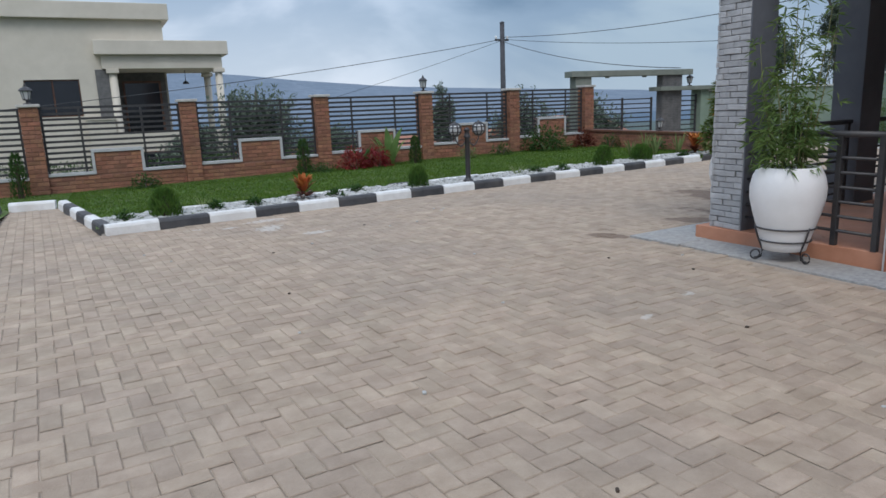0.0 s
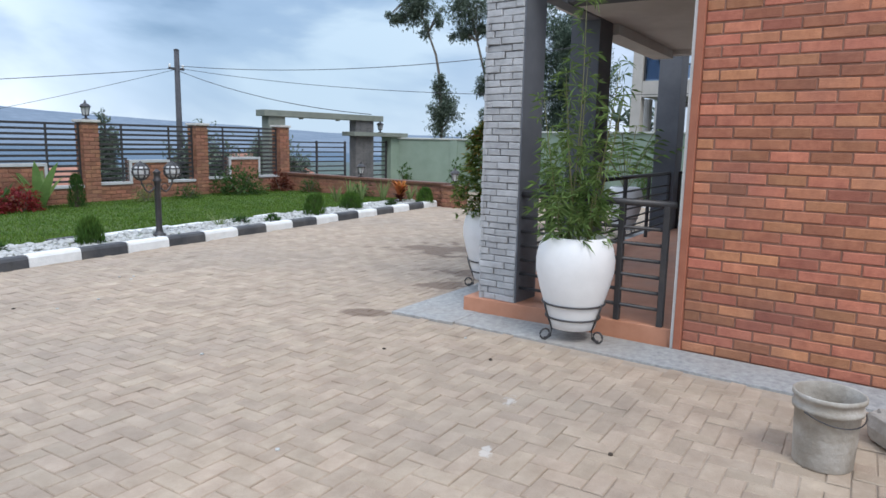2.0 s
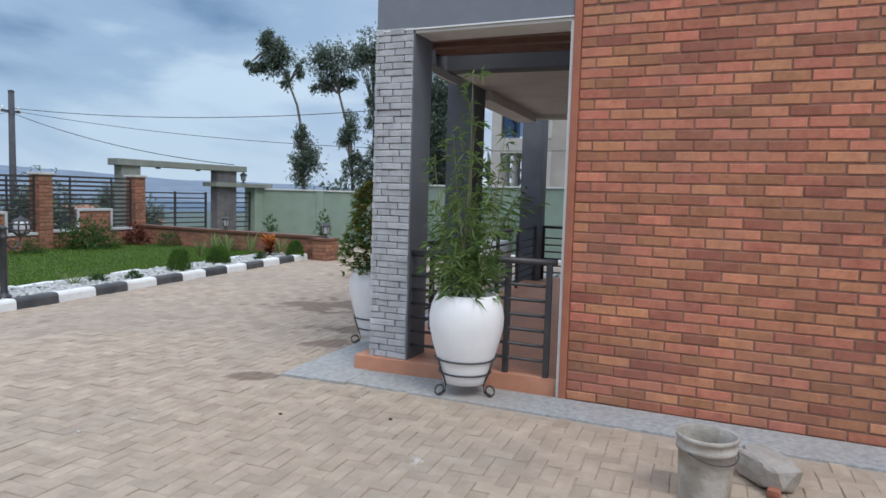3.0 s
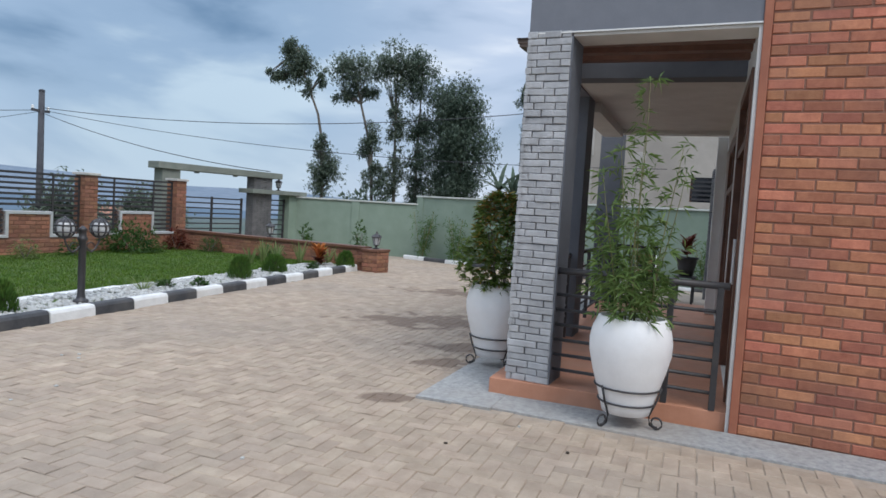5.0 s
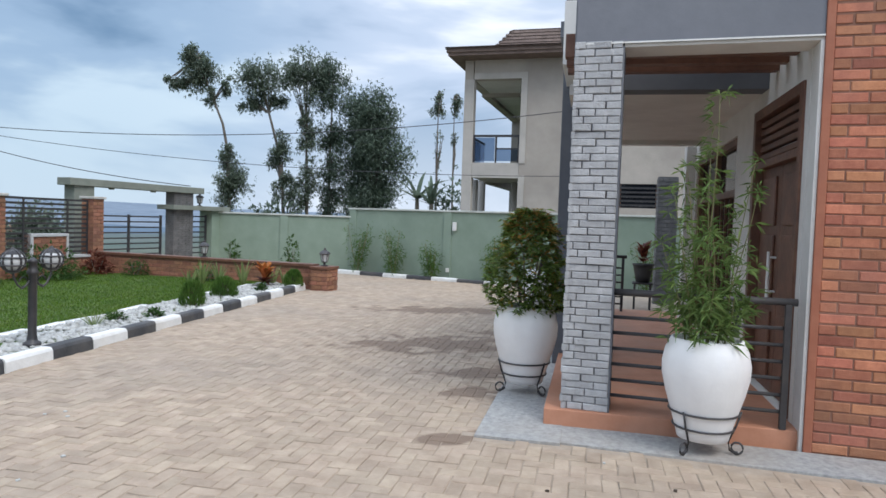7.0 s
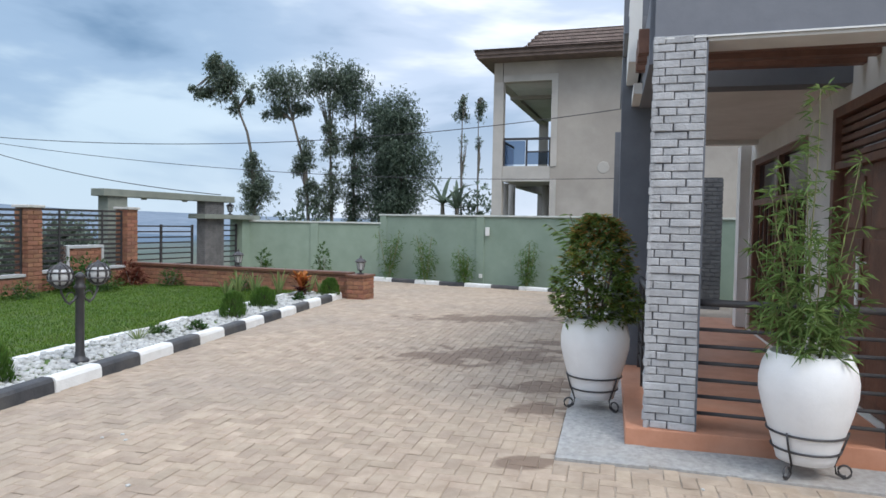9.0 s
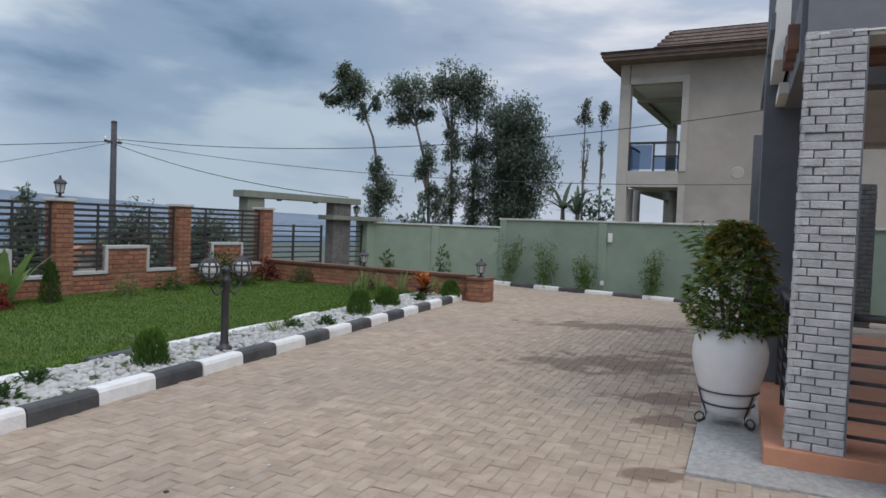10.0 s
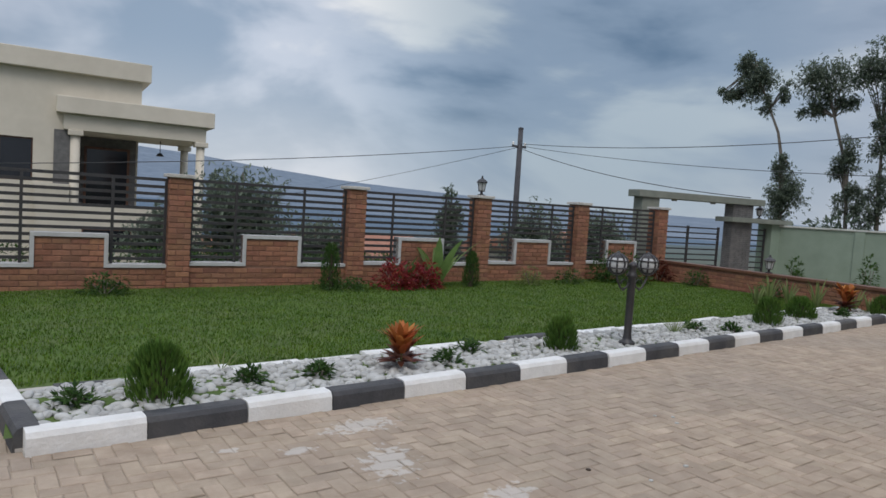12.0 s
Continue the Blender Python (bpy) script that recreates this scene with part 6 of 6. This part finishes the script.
# ---- cream house beyond the fence ----
def cream_house():
    t = thing("cream_house", "cream-painted modern house with flat roofs and a pillared balcony", "house", pose(0.58, 34.1, -0.03))
    for dims in (
        (-9.0, -2.85, 0, 0.3, -4, 3.9),
        (-2.85, -0.72, 0, 0.3, -4, 1.6),
        (-2.85, -0.72, 0, 0.3, 3.2, 3.9),
        (-0.72, 0.3, 0, 0.3, -4, 3.9),
        (-4.2, 2.95, 0.02, 0.3, 3.9, 5.75),
        (-9.0, -8.7, 0.3, 9, -4, 3.9),
        (2.95, 3.2, 3.0, 9, -4, 5.75),
        (0.3, 1.0, 2.9, 3.2, -4, 4.2),
        (1.0, 3.0, 2.9, 3.2, 3.4, 4.2),
        (1.0, 3.0, 2.9, 3.2, -4, 0.8),
        (0.1, 0.3, 0.3, 2.9, -4, 4.2),
        (-9.0, 3.0, 9, 9.3, -4, 5.7),
    ):
        part("wall", boxed(*dims), M_CREAM, t)
    part("upper_roof", boxed(-4.5, 3.25, -0.3, 9.5, 5.75, 6.45, bevel=0.03), M_CREAM, t)
    part("left_roof", boxed(-9.4, -4.2, -0.35, 9.5, 3.7, 4.25, bevel=0.03), M_CREAM, t)
    part("porch_roof", boxed(0.0, 5.7, -0.5, 4.2, 4.22, 4.84, bevel=0.03), M_CREAM, t)
    part("porch_beam", boxed(0.25, 5.42, -0.25, 3.9, 3.62, 4.22, bevel=0.02), M_CREAM, t)
    for x, y in ((0.66, -0.05), (5.25, -0.05), (5.25, 3.7)):
        c = part("column", tube(bmesh.new(), [(x, y, -4), (x, y, 3.45)], 0.17, 16), M_CREAM, t, "round cream column", smooth=True)
        part("capital", boxed(x - 0.26, x + 0.26, y - 0.26, y + 0.26, 3.42, 3.62, bevel=0.03), M_CREAM, c)
    part("balcony_wall", boxed(-0.6, 5.4, -0.3, -0.1, -4, 0.75), M_CREAM, t)
    part("balcony_coping", boxed(-0.7, 0.5, -0.36, -0.05, 1.4, 1.55, bevel=0.02), M_CREAM, t)
    part("balcony_side", boxed(-0.65, 0.5, -0.3, -0.1, 0.75, 1.4), M_CREAM, t)
    part("balcony_floor", boxed(0.3, 5.4, -0.1, 2.9, 0.3, 0.55), M_CREAM, t)
    part("cladding", boxed(-0.05, 0.5, -0.06, -0.02, 1.55, 3.6), M_STONECLAD, t, "dark stone cladding beside the balcony")
    part("back_cladding", boxed(0.3, 3.1, 2.80, 2.88, 0.55, 3.6), M_STONECLAD, t, "dark stone cladding on the balcony wall")
    d = part("door", boxed(1.1, 2.85, 2.7, 2.78, 0.6, 3.2), M_WOOD, t, "dark balcony door")
    part("pane", boxed(1.2, 2.75, 2.68, 2.7, 0.7, 3.1), M_GLASSDARK, d)
    w = part("window", boxed(-2.85, -0.72, 0.1, 0.16, 1.6, 3.2), M_WOOD, t, "large dark window")
    for a in (-2.8, -1.75):
        part("pane", boxed(a, a + 0.98, 0.06, 0.1, 1.66, 3.14), M_GLASSDARK, w)
    w = part("window", boxed(0.95, 2.7, -0.34, -0.302, -0.9, -0.1), M_WOOD, t, "dark lower window")
    part("pane", boxed(1.0, 2.65, -0.36, -0.34, -0.85, -0.15), M_GLASSDARK, w)
    l = part("hanging_lamp", tube(bmesh.new(), [(3.9, 1.5, 3.1), (3.9, 1.5, 3.62)], 0.015, 6), M_IRON, t)
    part("lamp_shade", lathe(bmesh.new(), [(0.16, 2.98), (0.12, 3.06), (0.05, 3.12)], 12, 3.9, 1.5), M_IRON, l)
    return t


cream_house()


# ---- far low houses down the slope ----
def far_house(x, y, w, d, h, ridge_h, label, roof_m):
    t = thing("far_house", label, "house", pose(x, y, ground_z(x, y) - 0.2, 0, 0, 8), "houses down the slope")
    part("wall", boxed(-w / 2, w / 2, -d / 2, d / 2, 0, h), M_LOWHOUSE, t)
    bm = bmesh.new()
    a = [bm.verts.new(c) for c in ((-w / 2 - 0.4, -d / 2 - 0.4, h), (w / 2 + 0.4, -d / 2 - 0.4, h), (w / 2 + 0.4, d / 2 + 0.4, h), (-w / 2 - 0.4, d / 2 + 0.4, h))]
    b = [bm.verts.new(c) for c in ((-w / 2 - 0.4, 0, h + ridge_h), (w / 2 + 0.4, 0, h + ridge_h))]
    for q in ((a[0], a[1], b[1], b[0]), (a[2], a[3], b[0], b[1]), (a[3], a[0], b[0]), (a[1], a[2], b[1]), (a[3], a[2], a[1], a[0])):
        bm.faces.new(q)
    part("roof", bm, roof_m, t)
    for k in (-1, 1):
        part("window", boxed(k * w / 4 - 0.4, k * w / 4 + 0.4, -d / 2 - 0.05, -d / 2 - 0.003, 0.9, 1.9), M_GLASSDARK, t)


for args in ((18, 46, 9, 6, 2.6, 1.3, "low house with a red roof down the slope", M_REDROOF), (30, 44, 8, 6, 2.6, 1.3, "low house with a brown roof down the slope", M_REDROOF), (24, 58, 8, 6, 2.8, 1.2, "pale low house down the slope", M_CREAM), (10.5, 52, 8, 6, 2.8, 1.2, "low house with a red roof down the slope", M_REDROOF), (36, 60, 9, 7, 2.8, 1.4, "low house with a red roof down the slope", M_REDROOF), (27, 36, 7, 5, 2.5, 1.2, "low house with a red roof just beyond the gate", M_REDROOF)):
    far_house(*args)


# ---- utility pole and wires ----
PX, PY, PTOP = 19.25, 29.95, 5.38
t = thing("utility_pole", "dark wooden utility pole with insulators beyond the fence", "utility pole", pose(PX, PY, 0))
part("pole", tube(bmesh.new(), [(0, 0, ground_z(PX, PY) - 0.3), (0, 0, PTOP)], 0.13, 12, [0.16, 0.115]), M_GALV, t, smooth=True)
part("crossarm", boxed(-0.42, 0.35, -0.05, 0.05, 4.53, 4.63), M_GALV, t)
for x in (-0.38, 0.3):
    part("insulator", lathe(bmesh.new(), [(0.03, 4.63), (0.055, 4.65), (0.05, 4.75), (0.02, 4.79)], 10, x, 0), M_SOCKET, t)
part("cap", lathe(bmesh.new(), [(0.12, PTOP), (0.125, PTOP + 0.06), (0.06, PTOP + 0.1)], 12), M_GALV, t)


def wire(a, b, sag, label, r=0.014):
    a, b = Vector(a), Vector(b)
    pts = [a.lerp(b, u) - Vector((0, 0, 4 * sag * u * (1 - u))) for u in [k / 24 for k in range(25)]]
    ob = part("overhead_wire", tube(bmesh.new(), pts, r, 5), M_CABLE)
    return tagged(ob, label, "wire", "overhead wires")


wire((PX, PY, 4.62), (-14.0, 27.5, 1.1), 0.5, "thin black overhead wire from the utility pole")
wire((PX, PY, 4.57), (5.0, 60.0, -0.5), 0.5, "thin black overhead wire to the valley", 0.011)
wire((PX, PY, 4.72), (22.9, 5.05, 5.45), 0.75, "thin black overhead wire to the grey house")
wire((PX, PY, 4.62), (22.9, 5.05, 3.2), 0.55, "lower black overhead wire to the grey house", 0.011)
wire((PX, PY, 4.52), (18.6, 17.3, 2.4), 0.3, "black wire drooping from the pole to the gate", 0.014)

# ---- folding chair by the green wall ----
t = thing("chair", "small folding chair with a brown seat and white frame", "chair", pose(17.6, 4.75, drive_z(17.6), 0, 0, -80))
part("seat", boxed(-0.22, 0.22, -0.2, 0.2, 0.42, 0.45, bevel=0.01), M_CHAIR, t)
part("backrest", boxed(-0.2, 0.2, 0.2, 0.23, 0.6, 0.82, bevel=0.01), M_CHAIR, t)
for sx in (-0.23, 0.23):
    part("leg", tube(bmesh.new(), [(sx, -0.25, 0), (sx, 0.22, 0.85)], 0.014, 6), M_SOCKET, t)
    part("leg", tube(bmesh.new(), [(sx, 0.25, 0), (sx, -0.18, 0.43)], 0.014, 6), M_SOCKET, t)


# ---- far grey brick column past the porch ----
t = part("far_column", boxed(-0.2, 0.2, -0.2, 0.2, -0.25, 2.7), M_GREYJOINT, m=pose(16.0, 3.1, 0, 0, 0, 3.7))
tagged(t, "grey brick column beyond the porch", "column", kind="structure")
v, f = [], []
rng = random.Random(91)
for y, fl, al in ((-0.2, -1, "x"), (0.2, 1, "x"), (-0.2, -1, "y"), (0.2, 1, "y")):
    course_bricks(v, f, -0.205, 0.205, -0.2, 2.68, y, rng, flip=fl, along=al, l=0.2)
tagged(part("bricks", sheet("bricks", v, f, M_STONECLAD), None, t), kind="stuff")


# ---- grass ----
def grass():
    rng = random.Random(12)
    v, f = [], []
    spans = [(-0.4, 13.6, 120000), (-6.0, -0.4, 12000)]
    for x0, x1, n in spans:
        for k in range(n):
            x = rng.uniform(x0, x1)
            lo = kerb_y(x) + 1.2 if x > 0.1 else (12.4 if x < -0.4 else 12.1 - (x + 0.5) * 5.67 + 0.6)
            y = lo + (fence_y(x) - 0.15 - lo) * rng.random() ** 1.25
            z = lawn_z(x, y)
            a, h = rng.uniform(0, 6.28), rng.uniform(0.015, 0.04)
            w = rng.uniform(0.003, 0.008)
            dx, dy = math.cos(a), math.sin(a)
            i = len(v)
            v += [(x - dy * w, y + dx * w, z - 0.003), (x + dy * w, y - dx * w, z - 0.003), (x + dx * h * 0.6, y + dy * h * 0.6, z + h)]
            f.append((i, i + 1, i + 2))
    ob = part("grass", sheet("grass", v, f, M_BLADE))
    tagged(ob, "short green grass blades of the lawn", "grass", kind="stuff")


grass()

# ---- bricks of the house wall ----
def wall_bricks():
    rng = random.Random(40)
    pitch_z, pitch_y = BRICK_H + JOINT, BRICK_L + JOINT
    whole = brick_mesh("brick", BRICK_L, 0.02, BRICK_H, M_BRICK, 0.005)
    half = brick_mesh("brick", BRICK_L / 2 - JOINT / 2, 0.02, BRICK_H, M_BRICK, 0.005)
    made = 0
    v, f = [], []
    rows_ = int(4.55 / pitch_z)
    for j in range(rows_):
        z = 0.012 + j * pitch_z
        y = 2.422
        k = 0
        while y > -3.6:
            short = j % 2 == 1 and k == 0
            l = BRICK_L / 2 - JOINT / 2 if short else BRICK_L
            y0 = y - l
            x = 5.606 + rng.uniform(-0.003, 0.003)
            if made < 300 and y0 > 0.45 and z < 3.3:
                part("brick", half if short else whole, None, wall_west, m=Matrix.Translation((x, y0, z + rng.uniform(-0.002, 0.002))) @ pose(0, 0, 0, rng.uniform(-0.35, 0.35), 0, 0))
                made += 1
            else:
                i, c, h = len(v), 0.005, BRICK_H
                v += [(x + 0.02, y0, z), (x + 0.02, y, z), (x + 0.02, y, z + h), (x + 0.02, y0, z + h), (x, y0 + c, z + c), (x, y - c, z + c), (x, y - c, z + h - c), (x, y0 + c, z + h - c)]
                f += [(i + 4, i + 7, i + 6, i + 5), (i, i + 4, i + 5, i + 1), (i + 1, i + 5, i + 6, i + 2), (i + 2, i + 6, i + 7, i + 3), (i + 3, i + 7, i + 4, i)]
            y = y0 - JOINT
            k += 1
    tagged(part("bricks", sheet("bricks", v, f, M_BRICKS), None, wall_west), kind="stuff")


wall_bricks()


# ---- pavers: herringbone of concrete blocks ----
def inside_paving(x, y):
    if x > 5.1 and y < 4.78:
        return False
    if x > 5.05 and y < 4.8 + (x - 5.12) * 0.065 and x < 14.2:
        return False
    if x > 19.3:
        return False
    if y > 17.2:
        return False
    if x < -1.22:
        return y < 7.75 + (x + 9.0) * math.tan(radians(KERB_TURN))
    if x < 0.1:
        return y < 12.2 if x < -0.5 + (12.1 - y) * 0.176 + 0.02 else False
    if x < 13.3:
        return y < kerb_y(x) + 0.02
    if x < 14.05:
        return y < 9.75
    return True


def pavers():
    rng = random.Random(8)
    A, B, H, G = 0.2, 0.1, 0.05, 0.0035
    c = 0.005

    def solid(dx, dy):
        return [(0, 0, -H), (dx, 0, -H), (dx, dy, -H), (0, dy, -H), (0, 0, -c), (dx, 0, -c), (dx, dy, -c), (0, dy, -c), (c, c, 0), (dx - c, c, 0), (dx - c, dy - c, 0), (c, dy - c, 0)]

    faces = [(0, 1, 5, 4), (1, 2, 6, 5), (2, 3, 7, 6), (3, 0, 4, 7), (4, 5, 9, 8), (5, 6, 10, 9), (6, 7, 11, 10), (7, 4, 8, 11), (8, 9, 10, 11)]
    lying = (A - G, B - G)
    stand = (B - G, A - G)
    meshes = [sheet("paver", solid(*lying), faces, M_PAVER), sheet("paver", solid(*stand), faces, M_PAVER)]
    U = 0.1
    turn = Matrix.Rotation(radians(KERB_TURN * 0.5), 4, "Z")
    v, f = [], []
    made = 0
    for j in range(-120, 260):
        for i in range(-145, 260):
            s = (i - j) % 4
            if s == 0:
                kind_, dims = 0, lying
            elif s == 3:
                # a standing paver covers this cell and the one above it
                kind_, dims = 1, stand
            else:
                continue
            p = turn @ Vector((i * U, j * U, 0))
            if not (-6.5 < p.x < 19.2 and -4.0 < p.y < 17.2) or not inside_paving(p.x + 0.06, p.y + 0.06):
                continue
            z = drive_z(p.x) + rng.uniform(-0.0025, 0.0025) + 0.002
            if made < 300 and 1.6 < p.x < 4.2 and 2.2 < p.y < 5.1:
                part("paver", meshes[kind_], None, drive, m=Matrix.Translation((p.x, p.y, z)) @ turn @ pose(0, 0, 0, rng.uniform(-1, 1), rng.uniform(-1, 1), rng.gauss(0, 0.9)))
                made += 1
            else:
                n = len(v)
                tx, ty = rng.uniform(-0.009, 0.009), rng.uniform(-0.009, 0.009)
                spin = Matrix.Rotation(rng.gauss(0, 0.016), 4, "Z")
                for q in solid(*dims)[4:]:
                    w = turn @ (spin @ Vector(q))
                    v.append((p.x + w.x, p.y + w.y, z + w.z + tx * w.x + ty * w.y))
                f += [(n, n + 1, n + 5, n + 4), (n + 1, n + 2, n + 6, n + 5), (n + 2, n + 3, n + 7, n + 6), (n + 3, n, n + 4, n + 7), (n + 4, n + 5, n + 6, n + 7)]
    tagged(part("pavers", sheet("pavers", v, f, M_PAVERS), None, drive, "herringbone concrete pavers"), kind="stuff")


pavers()
